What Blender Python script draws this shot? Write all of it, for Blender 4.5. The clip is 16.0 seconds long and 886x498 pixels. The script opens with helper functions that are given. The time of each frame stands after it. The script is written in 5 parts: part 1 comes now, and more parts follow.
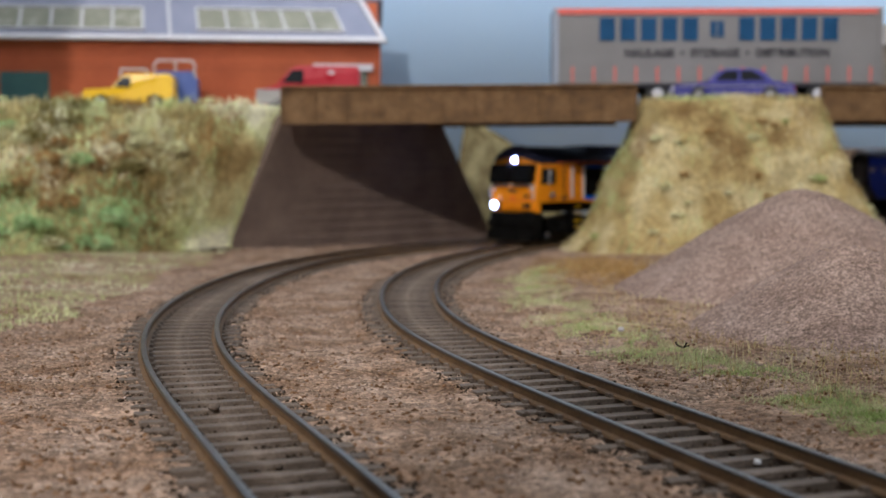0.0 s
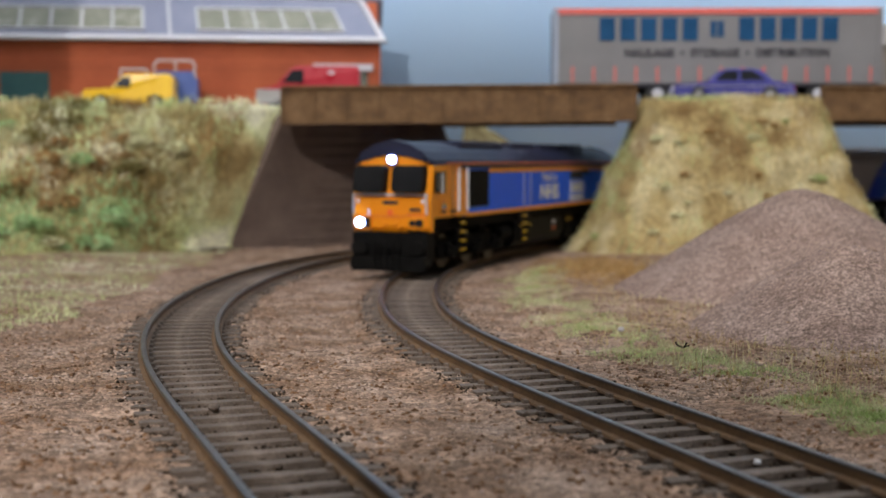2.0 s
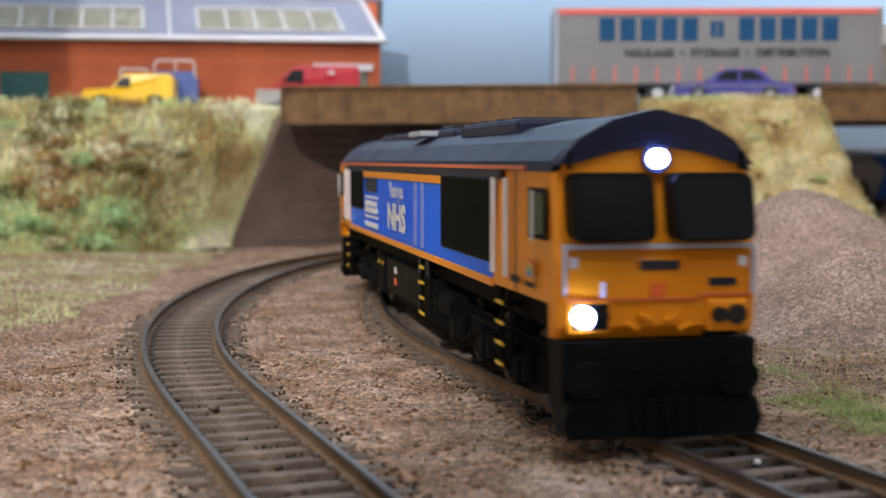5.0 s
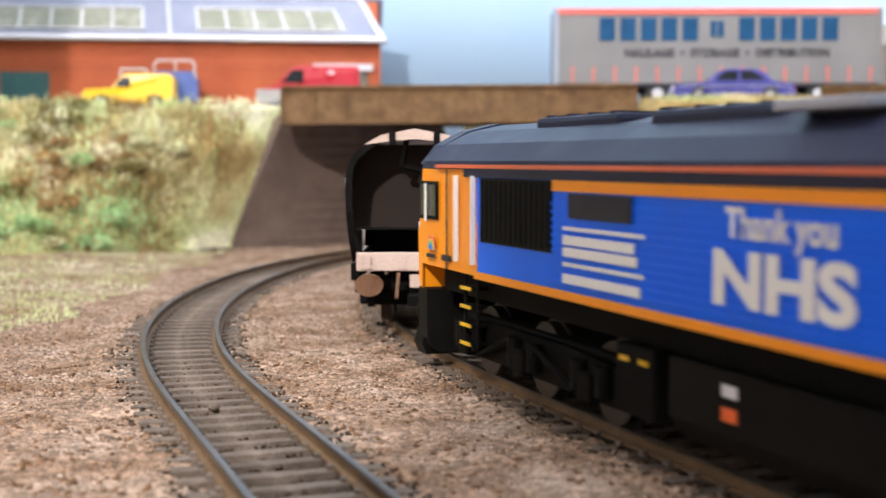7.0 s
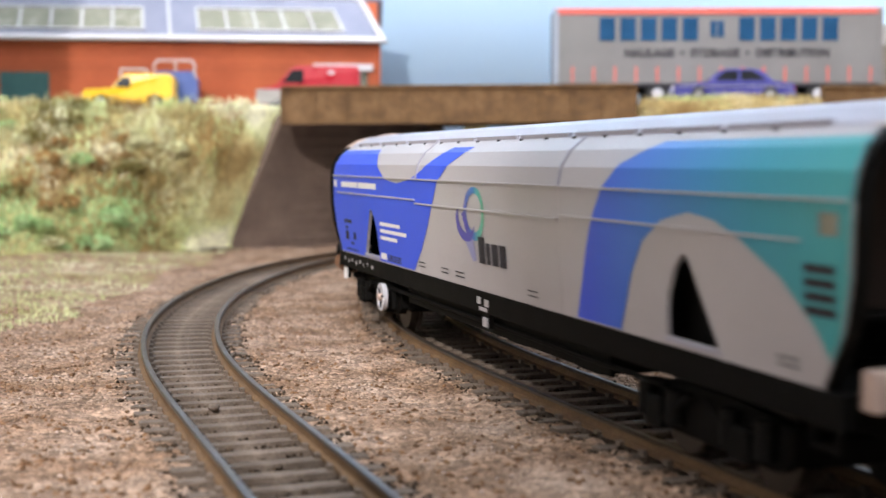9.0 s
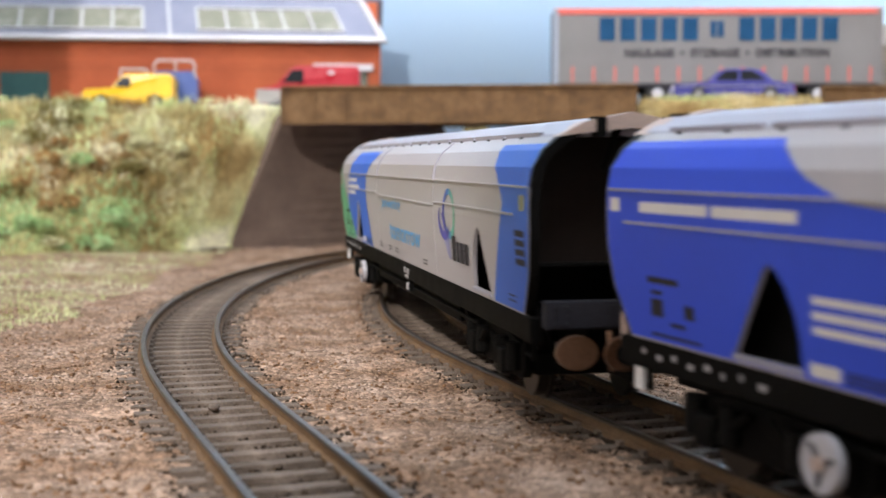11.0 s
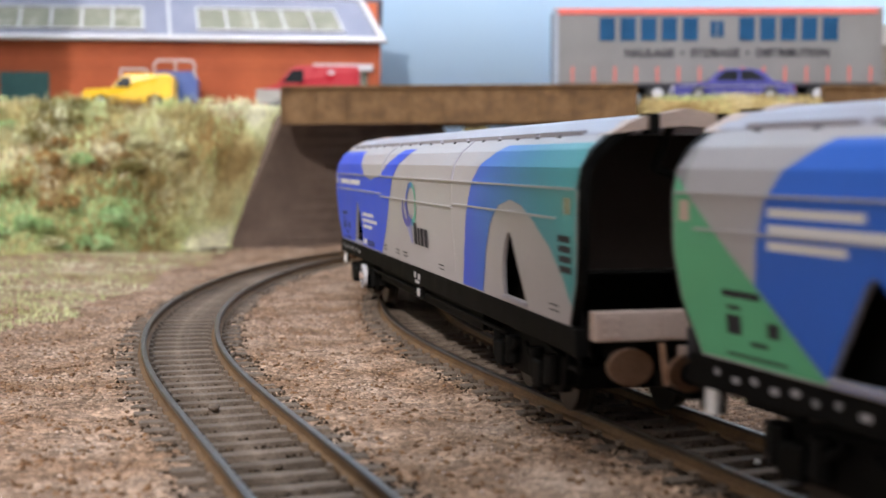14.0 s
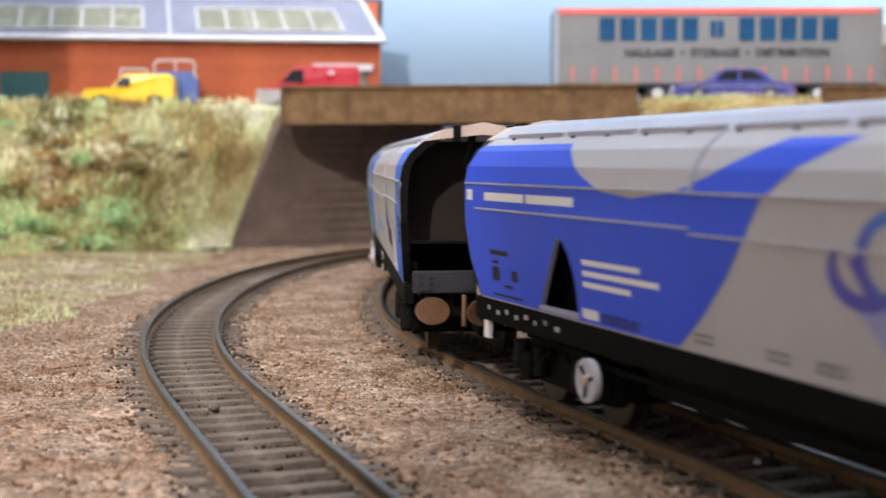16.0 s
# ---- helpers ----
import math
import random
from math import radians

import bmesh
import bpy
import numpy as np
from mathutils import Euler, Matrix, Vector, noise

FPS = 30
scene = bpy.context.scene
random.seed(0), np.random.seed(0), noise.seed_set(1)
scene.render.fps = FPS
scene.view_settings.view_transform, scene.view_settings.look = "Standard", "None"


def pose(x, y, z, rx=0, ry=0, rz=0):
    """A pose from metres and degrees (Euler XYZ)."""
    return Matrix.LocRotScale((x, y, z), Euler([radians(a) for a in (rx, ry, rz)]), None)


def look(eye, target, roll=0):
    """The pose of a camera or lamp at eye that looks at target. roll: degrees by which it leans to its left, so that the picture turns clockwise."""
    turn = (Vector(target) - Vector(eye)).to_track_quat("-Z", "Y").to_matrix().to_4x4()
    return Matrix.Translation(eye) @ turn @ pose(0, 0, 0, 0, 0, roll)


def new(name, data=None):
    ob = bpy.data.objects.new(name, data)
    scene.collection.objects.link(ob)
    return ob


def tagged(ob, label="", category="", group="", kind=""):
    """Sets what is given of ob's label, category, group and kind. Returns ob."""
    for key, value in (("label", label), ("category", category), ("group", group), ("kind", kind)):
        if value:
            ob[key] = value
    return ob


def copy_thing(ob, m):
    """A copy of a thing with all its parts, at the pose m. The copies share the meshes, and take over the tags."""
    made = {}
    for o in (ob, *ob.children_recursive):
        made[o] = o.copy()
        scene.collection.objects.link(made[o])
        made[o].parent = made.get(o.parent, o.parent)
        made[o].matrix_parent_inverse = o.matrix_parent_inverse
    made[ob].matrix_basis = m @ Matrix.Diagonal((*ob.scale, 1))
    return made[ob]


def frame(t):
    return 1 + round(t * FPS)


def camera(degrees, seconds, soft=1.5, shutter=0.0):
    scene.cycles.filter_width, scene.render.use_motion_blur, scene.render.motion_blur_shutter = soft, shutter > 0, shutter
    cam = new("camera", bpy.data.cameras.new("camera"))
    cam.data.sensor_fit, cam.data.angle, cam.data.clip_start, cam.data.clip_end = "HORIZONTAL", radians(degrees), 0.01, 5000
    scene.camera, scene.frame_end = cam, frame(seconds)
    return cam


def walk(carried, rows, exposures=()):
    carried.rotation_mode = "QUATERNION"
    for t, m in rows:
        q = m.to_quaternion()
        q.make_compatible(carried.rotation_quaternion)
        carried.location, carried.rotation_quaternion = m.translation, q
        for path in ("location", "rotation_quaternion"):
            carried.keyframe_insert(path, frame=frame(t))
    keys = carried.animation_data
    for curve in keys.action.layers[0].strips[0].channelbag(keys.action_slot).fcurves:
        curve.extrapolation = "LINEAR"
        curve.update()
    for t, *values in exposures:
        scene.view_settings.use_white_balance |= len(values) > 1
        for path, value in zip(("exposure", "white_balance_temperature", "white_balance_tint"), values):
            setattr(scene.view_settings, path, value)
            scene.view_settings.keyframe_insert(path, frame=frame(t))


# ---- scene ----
FOV = 37.47
EYE_Z = 42.9          # millimetres above the rail heads
S = 0.001             # everything is laid out in millimetres
cam = camera(FOV, 16.0, soft=1.5, shutter=0.5)
cam.data.dof.use_dof = True
cam.data.dof.focus_distance = 0.27
cam.data.dof.aperture_fstop = 26.0
CAM = pose(0, 0, EYE_Z * S, 90 - 3.878, 0, 0)
walk(cam, [(0, CAM), (16, CAM)],
     exposures=[(0, 0.0), (3.6, 0.0), (4.2, 0.05), (6.3, 0.85), (7.0, 0.98), (8.0, 1.08), (9.0, 0.86), (11.3, 0.72), (13.2, 0.70), (14.2, 0.60), (16, 0.76)])

# ---- light ----
world = bpy.data.worlds.new("room_air")
scene.world = world
world.use_nodes = True
world.node_tree.nodes["Background"].inputs[0].default_value = (0.85, 0.92, 1.0, 1)
world.node_tree.nodes["Background"].inputs[1].default_value = 0.14


def area_lamp(name, eye, target, sx, sy, watts, color, spread=180):
    l = bpy.data.lights.new(name, "AREA")
    l.shape, l.size, l.size_y, l.energy, l.color = "RECTANGLE", sx, sy, watts, color
    l.spread = radians(spread)
    ob = new(name, l)
    ob.matrix_world = look(eye, target)
    return tagged(ob, "area lamp out of view, lighting the layout", "lamp")


area_lamp("spot_lamp", (-0.74, -1.69, 1.44), (-0.05, 0.60, 0.03), 0.06, 0.06, 36.5, (1.0, 0.92, 0.86))
area_lamp("strip_lamp", (-0.05, 0.36, 0.95), (0.0, 0.48, 0.0), 0.4, 0.10, 1.5, (0.95, 0.97, 1.0))
# Fill added to brighten the sky board; no such lamp is in view.
area_lamp("sky_fill_lamp", (0.22, 0.50, 0.70), (0.12, 1.0, 0.22), 0.4, 0.08, 1.1, (0.90, 0.95, 1.0), 75)
# Broad overhead fill, added to lift the ground that the spot misses.
area_lamp("room_fill_lamp", (0.3, -0.2, 1.48), (0.3, 0.2, 0.0), 1.2, 1.2, 15.0, (0.82, 0.90, 1.0))

# ---- materials ----
def nodes_of(name):
    m = bpy.data.materials.new(name)
    m.use_nodes = True
    return m, m.node_tree.nodes, m.node_tree.links, m.node_tree.nodes["Principled BSDF"]


def ramp(n, stops, mode="LINEAR"):
    r = n.new("ShaderNodeValToRGB")
    r.color_ramp.interpolation = mode
    e = r.color_ramp.elements
    while len(e) < len(stops):
        e.new(0.5)
    for el, (p, c) in zip(e, stops):
        el.position, el.color = p, (*c, 1)
    return r


def surface(name, colors, size=3.0, rough=0.6, metal=0.0, bump=0.0, fine=0.4, dirt=0.15, random_tint=0.0, island=False, spec=0.5, span=0.4, grain=0.0):
    """A painted, stony or earthy surface: colours mottled at `size` mm, grain at `fine` mm."""
    m, n, l, b = nodes_of(name)
    tc = n.new("ShaderNodeTexCoord")
    big = n.new("ShaderNodeTexNoise")
    big.inputs["Scale"].default_value = 1000.0 / size
    big.inputs["Detail"].default_value = 5
    l.new(tc.outputs["Object"], big.inputs["Vector"])
    k = len(colors)
    r = ramp(n, [(0.5 - span / 2 + span * i / max(1, k - 1), c) for i, c in enumerate(colors)] if k > 1 else [(0, colors[0]), (1, colors[0])])
    l.new(big.outputs["Fac"], r.inputs["Fac"])
    small = n.new("ShaderNodeTexNoise")
    small.inputs["Scale"].default_value = 1000.0 / fine
    small.inputs["Detail"].default_value = 3
    l.new(tc.outputs["Object"], small.inputs["Vector"])
    hs = n.new("ShaderNodeHueSaturation")
    l.new(r.outputs["Color"], hs.inputs["Color"])
    mp = n.new("ShaderNodeMapRange")
    mp.inputs["From Min"].default_value, mp.inputs["From Max"].default_value = 0.3, 0.7
    mp.inputs["To Min"].default_value, mp.inputs["To Max"].default_value = 1 - dirt, 1 + dirt
    l.new(small.outputs["Fac"], mp.inputs["Value"])
    val = mp.outputs["Result"]
    if random_tint > 0:
        if island:
            src = n.new("ShaderNodeNewGeometry").outputs["Random Per Island"]
        else:
            src = n.new("ShaderNodeObjectInfo").outputs["Random"]
        m2 = n.new("ShaderNodeMapRange")
        m2.inputs["To Min"].default_value, m2.inputs["To Max"].default_value = 1 - random_tint, 1 + random_tint
        l.new(src, m2.inputs["Value"])
        mul = n.new("ShaderNodeMath")
        mul.operation = "MULTIPLY"
        l.new(val, mul.inputs[0])
        l.new(m2.outputs["Result"], mul.inputs[1])
        val = mul.outputs[0]
    grain_height = None
    if grain:
        vo = n.new("ShaderNodeTexVoronoi")
        vo.inputs["Scale"].default_value = 1000.0 / grain
        l.new(tc.outputs["Object"], vo.inputs["Vector"])
        vb = n.new("ShaderNodeTexVoronoi")
        vb.inputs["Scale"].default_value = 1000.0 / (grain * 2.7)
        l.new(tc.outputs["Object"], vb.inputs["Vector"])
        for v_, lo, hi in ((vo, 0.62, 1.42), (vb, 0.74, 1.22)):
            sp = n.new("ShaderNodeSeparateColor")
            l.new(v_.outputs["Color"], sp.inputs[0])
            g2 = n.new("ShaderNodeMapRange")
            g2.inputs["To Min"].default_value, g2.inputs["To Max"].default_value = lo, hi
            l.new(sp.outputs[0], g2.inputs["Value"])
            gm = n.new("ShaderNodeMath")
            gm.operation = "MULTIPLY"
            l.new(val, gm.inputs[0])
            l.new(g2.outputs["Result"], gm.inputs[1])
            val = gm.outputs[0]
        inv = n.new("ShaderNodeMath")
        inv.operation = "SUBTRACT"
        inv.inputs[0].default_value = 1.0
        l.new(vo.outputs["Distance"], inv.inputs[1])
        grain_height = inv.outputs[0]
    l.new(val, hs.inputs["Value"])
    l.new(hs.outputs["Color"], b.inputs["Base Color"])
    rr = n.new("ShaderNodeMapRange")
    rr.inputs["To Min"].default_value, rr.inputs["To Max"].default_value = max(0.05, rough - 0.12), min(1, rough + 0.12)
    l.new(big.outputs["Fac"], rr.inputs["Value"])
    l.new(rr.outputs["Result"], b.inputs["Roughness"])
    b.inputs["Metallic"].default_value = metal
    b.inputs["Specular IOR Level"].default_value = spec
    if bump:
        bp = n.new("ShaderNodeBump")
        bp.inputs["Strength"].default_value = 1.0
        bp.inputs["Distance"].default_value = bump * S
        l.new(grain_height if grain else small.outputs["Fac"], bp.inputs["Height"])
        l.new(bp.outputs["Normal"], b.inputs["Normal"])
    return m


def glow(name, color, strength):
    m, n, l, b = nodes_of(name)
    b.inputs["Base Color"].default_value = (*color, 1)
    b.inputs["Emission Color"].default_value = (*color, 1)
    b.inputs["Emission Strength"].default_value = strength
    return m


def glass(name, tint=(0.012, 0.014, 0.018), rough=0.12):
    m, n, l, b = nodes_of(name)
    b.inputs["Base Color"].default_value = (*tint, 1)
    b.inputs["Roughness"].default_value = rough
    b.inputs["Specular IOR Level"].default_value = 0.35
    return m


def blend_along_x(name, stops, x0, x1, rough=0.35):
    """Paint that fades from colour to colour along the vehicle, x0..x1 in mm."""
    m, n, l, b = nodes_of(name)
    tc = n.new("ShaderNodeTexCoord")
    sp = n.new("ShaderNodeSeparateXYZ")
    l.new(tc.outputs["Object"], sp.inputs[0])
    mp = n.new("ShaderNodeMapRange")
    mp.inputs["From Min"].default_value, mp.inputs["From Max"].default_value = x0 * S, x1 * S
    l.new(sp.outputs["X"], mp.inputs["Value"])
    r = ramp(n, stops)
    l.new(mp.outputs["Result"], r.inputs["Fac"])
    l.new(r.outputs["Color"], b.inputs["Base Color"])
    b.inputs["Roughness"].default_value = rough
    b.inputs["Specular IOR Level"].default_value = 0.25
    return m


EARTH = surface("brown_ballast_earth", [(0.215, 0.132, 0.086), (0.315, 0.213, 0.152), (0.375, 0.272, 0.21)], 16, 0.95, span=0.36, grain=1.5, bump=1.0, fine=0.9, dirt=0.35, spec=0.15)
CHIPS = surface("ballast_chips", [(0.22, 0.135, 0.08), (0.33, 0.235, 0.175), (0.43, 0.335, 0.27)], 16, 0.9, fine=0.5, dirt=0.2, random_tint=0.46, island=True, spec=0.2)
# Track dirt and the shade between sleepers, held in one dark colour.
DIRT_AND_GAP_SHADE = surface("track_dirt_and_gap_shade", [(0.036, 0.025, 0.017), (0.062, 0.044, 0.031), (0.10, 0.07, 0.047)], 9, 0.9, grain=0.8, bump=0.6, fine=0.7, dirt=0.35, random_tint=0.3, island=True, spec=0.1)
GRAVEL = surface("pinkish_grey_gravel", [(0.27, 0.19, 0.158), (0.36, 0.268, 0.228)], 12, 0.95, grain=0.42, bump=0.3, fine=0.8, dirt=0.35, spec=0.15)
BANK = surface("flocked_bank", [(0.34, 0.25, 0.11), (0.52, 0.45, 0.22), (0.62, 0.66, 0.34), (0.82, 0.82, 0.60)], 40, 1.0, span=0.24, bump=1.0, fine=1.6, dirt=0.35, spec=0.05)
MOUND = surface("dry_flocked_mound", [(0.26, 0.17, 0.075), (0.46, 0.355, 0.165), (0.58, 0.50, 0.29)], 20, 1.0, span=0.26, bump=1.5, fine=1.5, dirt=0.35, spec=0.05)
GRASS = surface("static_grass", [(0.36, 0.30, 0.13), (0.52, 0.60, 0.28), (0.62, 0.70, 0.38), (0.84, 0.84, 0.62)], 40, 0.9, span=0.26, fine=2, dirt=0.2, random_tint=0.4, island=True, spec=0.1)
VERGE = surface("fine_green_flock", [(0.30, 0.42, 0.14), (0.50, 0.60, 0.28), (0.64, 0.60, 0.38)], 14, 0.9, fine=2, dirt=0.2, random_tint=0.3, island=True, spec=0.1, span=0.3)
STRAW = surface("straw_grass", [(0.27, 0.17, 0.07), (0.46, 0.36, 0.16), (0.58, 0.51, 0.27), (0.78, 0.72, 0.50)], 34, 0.9, span=0.26, fine=2, dirt=0.2, random_tint=0.4, island=True, spec=0.1)
SLEEPER = surface("weathered_sleeper", [(0.105, 0.080, 0.062), (0.155, 0.120, 0.096), (0.21, 0.168, 0.138)], 5, 0.75, bump=0.12, fine=0.5, dirt=0.25, random_tint=0.2, spec=0.3)
RAIL = surface("rusty_rail", [(0.12, 0.068, 0.032), (0.19, 0.115, 0.058)], 6, 0.7, 0.1, fine=0.5, dirt=0.25)
RAILHEAD = surface("dull_steel_railhead", [(0.075, 0.060, 0.048), (0.12, 0.098, 0.08)], 8, 0.34, 0.7, fine=0.6, dirt=0.15)
GIRDER = surface("rusty_brown_girder", [(0.085, 0.042, 0.015), (0.14, 0.075, 0.028), (0.19, 0.11, 0.05)], 8, 0.8, bump=0.1, fine=1.0, dirt=0.25)
ABUTMENT = surface("dark_printed_stone", [(0.135, 0.098, 0.082), (0.20, 0.15, 0.125)], 14, 0.85, bump=0.15, fine=1.0, dirt=0.2)
BRICK = surface("orange_red_brick", [(0.31, 0.064, 0.022), (0.39, 0.094, 0.038)], 20, 0.85, fine=1.2, dirt=0.15, random_tint=0.12)
WHITE = surface("white_plastic", [(0.50, 0.50, 0.55), (0.57, 0.57, 0.62)], 15, 0.5, fine=1, dirt=0.05)
ROOFING = surface("pale_grey_roof", [(0.18, 0.20, 0.285), (0.23, 0.25, 0.345)], 20, 0.5, fine=1, dirt=0.06)
SKYLIGHT = surface("grimy_skylight_glass", [(0.20, 0.21, 0.17), (0.28, 0.29, 0.24)], 10, 0.25, fine=2, dirt=0.1)
TEAL = surface("dark_teal_paint", [(0.02, 0.075, 0.085), (0.03, 0.1, 0.11)], 10, 0.5)
YELLOW = surface("yellow_enamel", [(0.72, 0.42, 0.01), (0.8, 0.5, 0.02)], 12, 0.3, dirt=0.05)
RED = surface("crimson_enamel", [(0.38, 0.015, 0.03), (0.45, 0.02, 0.04)], 12, 0.3, dirt=0.05)
SILVER = surface("silver_enamel", [(0.4, 0.4, 0.42), (0.5, 0.5, 0.52)], 12, 0.3, 0.6, dirt=0.05)
NAVY = surface("violet_blue_enamel", [(0.05, 0.05, 0.22), (0.075, 0.075, 0.3)], 12, 0.25, dirt=0.05)
BLACK = surface("black_plastic", [(0.005, 0.005, 0.005), (0.009, 0.0088, 0.0085)], 6, 0.5, fine=0.6, dirt=0.2, spec=0.05)
UNDER = surface("dusty_black_underframe", [(0.004, 0.004, 0.004), (0.008, 0.0076, 0.0072)], 5, 0.65, fine=0.5, dirt=0.25, spec=0.04)
RUBBER = surface("tyre_rubber", [(0.02, 0.02, 0.02), (0.03, 0.03, 0.03)], 5, 0.8)
GLASS = glass("dark_glass")
CURTAIN = surface("grey_lorry_curtain", [(0.165, 0.160, 0.163), (0.195, 0.190, 0.193)], 20, 0.6, fine=1.5, dirt=0.05)
LOGO_BLUE = surface("deep_blue_print", [(0.010, 0.055, 0.13), (0.016, 0.075, 0.17)], 10, 0.6, spec=0.1)
DARKGREY = surface("dark_grey_print", [(0.028, 0.028, 0.036), (0.04, 0.04, 0.05)], 10, 0.6, spec=0.15)
REDPRINT = surface("red_print", [(0.6, 0.1, 0.08), (0.66, 0.13, 0.1)], 10, 0.6)
LOCO_YELLOW = surface("golden_yellow_loco_paint", [(0.84, 0.28, 0.008), (0.90, 0.31, 0.010)], 25, 0.35, dirt=0.04, spec=0.3)
LOCO_BLUE = surface("bright_blue_loco_paint", [(0.0, 0.13, 0.88), (0.002, 0.15, 0.95)], 25, 0.4, dirt=0.04, spec=0.2)
LOCO_NAVY = surface("navy_loco_roof", [(0.012, 0.014, 0.034), (0.02, 0.023, 0.05)], 14, 0.5, dirt=0.1, spec=0.2)
LOCO_RED = surface("orange_red_line", [(0.65, 0.13, 0.05), (0.7, 0.15, 0.06)], 25, 0.4, dirt=0.04)
OFFWHITE = surface("offwhite_print", [(0.75, 0.75, 0.78), (0.82, 0.82, 0.84)], 25, 0.45, dirt=0.04)
WAGON_GREY = surface("silver_grey_wagon_paint", [(0.41, 0.40, 0.43), (0.46, 0.45, 0.48)], 30, 0.38, dirt=0.04)
WAGON_ROOF = surface("lilac_grey_wagon_roof", [(0.34, 0.335, 0.41), (0.39, 0.385, 0.46)], 30, 0.4, dirt=0.05)
VIOLET = surface("violet_blue_wagon_paint", [(0.038, 0.092, 0.72), (0.046, 0.108, 0.78)], 30, 0.42, dirt=0.04, spec=0.2)
MIDBLUE = surface("mid_blue_wagon_paint", [(0.03, 0.14, 0.66), (0.04, 0.165, 0.72)], 30, 0.42, dirt=0.04, spec=0.2)
GREEN = surface("mint_green_wagon_paint", [(0.09, 0.43, 0.22), (0.12, 0.48, 0.26)], 30, 0.42, dirt=0.04)
CYAN = surface("sky_blue_print", [(0.12, 0.42, 0.78), (0.14, 0.46, 0.82)], 25, 0.45, dirt=0.04)
# Pale grey with warm lamp light mixed in as pink.
BUFFER_PINK = surface("pale_pink_warm_light_tint", [(0.5, 0.38, 0.33), (0.6, 0.47, 0.41)], 10, 0.5, dirt=0.1)
BRASS = surface("oxidised_metal", [(0.16, 0.11, 0.08), (0.24, 0.17, 0.12)], 6, 0.4, 0.7, dirt=0.2)
HEADLAMP = glow("lit_headlamp", (0.30, 0.42, 1.0), 60.0)
COPPER = surface("coppery_buffer_metal", [(0.20, 0.105, 0.06), (0.30, 0.17, 0.11)], 5, 0.35, 0.6, dirt=0.2)
WHEEL_STEEL = surface("blackened_wheel_steel", [(0.03, 0.024, 0.02), (0.055, 0.042, 0.033)], 5, 0.45, 0.5, dirt=0.2)
END_BROWN = surface("brown_black_end_sheet", [(0.016, 0.011, 0.009), (0.022, 0.015, 0.012)], 12, 0.6, dirt=0.1, spec=0.2)
LOGO_VIOLET = surface("deep_violet_print", [(0.075, 0.07, 0.38), (0.09, 0.085, 0.43)], 12, 0.45, dirt=0.04)
LOGO_LILAC = surface("pale_lilac_print", [(0.26, 0.27, 0.50), (0.29, 0.30, 0.54)], 12, 0.45, dirt=0.04)
ORANGE = surface("orange_sticker", [(0.8, 0.12, 0.02), (0.85, 0.15, 0.03)], 10, 0.4)
TEAL_FADE_L = blend_along_x("teal_to_blue_wagon_paint", [(0.0, (0.06, 0.35, 0.38)), (0.25, (0.04, 0.3, 0.42)), (0.65, (0.05, 0.2, 0.62)), (1.0, (0.042, 0.10, 0.72))], -122, -55)
TEAL_FADE = blend_along_x("blue_to_teal_wagon_paint", [(0.0, (0.042, 0.10, 0.72)), (0.35, (0.05, 0.2, 0.62)), (0.75, (0.04, 0.3, 0.42)), (1.0, (0.06, 0.35, 0.38))], 55, 122)
RING_STOPS = [(0.0, (0.09, 0.10, 0.45)), (0.45, (0.05, 0.19, 0.55)), (0.7, (0.09, 0.42, 0.40)), (1.0, (0.14, 0.46, 0.30))]
LOGO_FADE = blend_along_x("blue_to_green_ring", RING_STOPS, -6, 6)
LOGO_FADE_MINT = blend_along_x("blue_to_green_ring", RING_STOPS, 55, 67)

# ---- mesh tools, all in millimetres ----
def link(name, bm, material, parent=None, label="", smooth=False):
    bmesh.ops.recalc_face_normals(bm, faces=bm.faces)
    for v in bm.verts:
        v.co *= S
    me = bpy.data.meshes.new(name)
    bm.to_mesh(me)
    bm.free()
    for mm in (material if isinstance(material, (list, tuple)) else [material]):
        me.materials.append(mm)
    if smooth:
        for p in me.polygons:
            p.use_smooth = True
    ob = new(name, me)
    if parent is not None:
        ob.parent = parent
    if label:
        ob["label"] = label
    return ob


def part(name, bm, material, parent, label="", smooth=False):
    return link(name, bm, material, parent, label, smooth)


def thing(name, label, category, x=0, y=0, z=0, rz=0, group="", kind=""):
    ob = new(name)
    ob.matrix_world = pose(x * S, y * S, z * S, 0, 0, rz)
    return tagged(ob, label, category, group, kind)


def from_arrays(name, verts, faces, material, parent=None, kind=""):
    me = bpy.data.meshes.new(name)
    verts = np.asarray(verts, dtype=np.float32) * S
    faces = np.asarray(faces, dtype=np.int32)
    k = faces.shape[1]
    me.vertices.add(len(verts))
    me.vertices.foreach_set("co", verts.ravel())
    me.loops.add(faces.size)
    me.loops.foreach_set("vertex_index", faces.ravel())
    me.polygons.add(len(faces))
    me.polygons.foreach_set("loop_start", np.arange(0, faces.size, k, dtype=np.int32))
    me.update(calc_edges=True)
    me.validate()
    me.materials.append(material)
    ob = new(name, me)
    if parent is not None:
        ob.parent = parent
    if kind:
        ob["kind"] = kind
    return ob


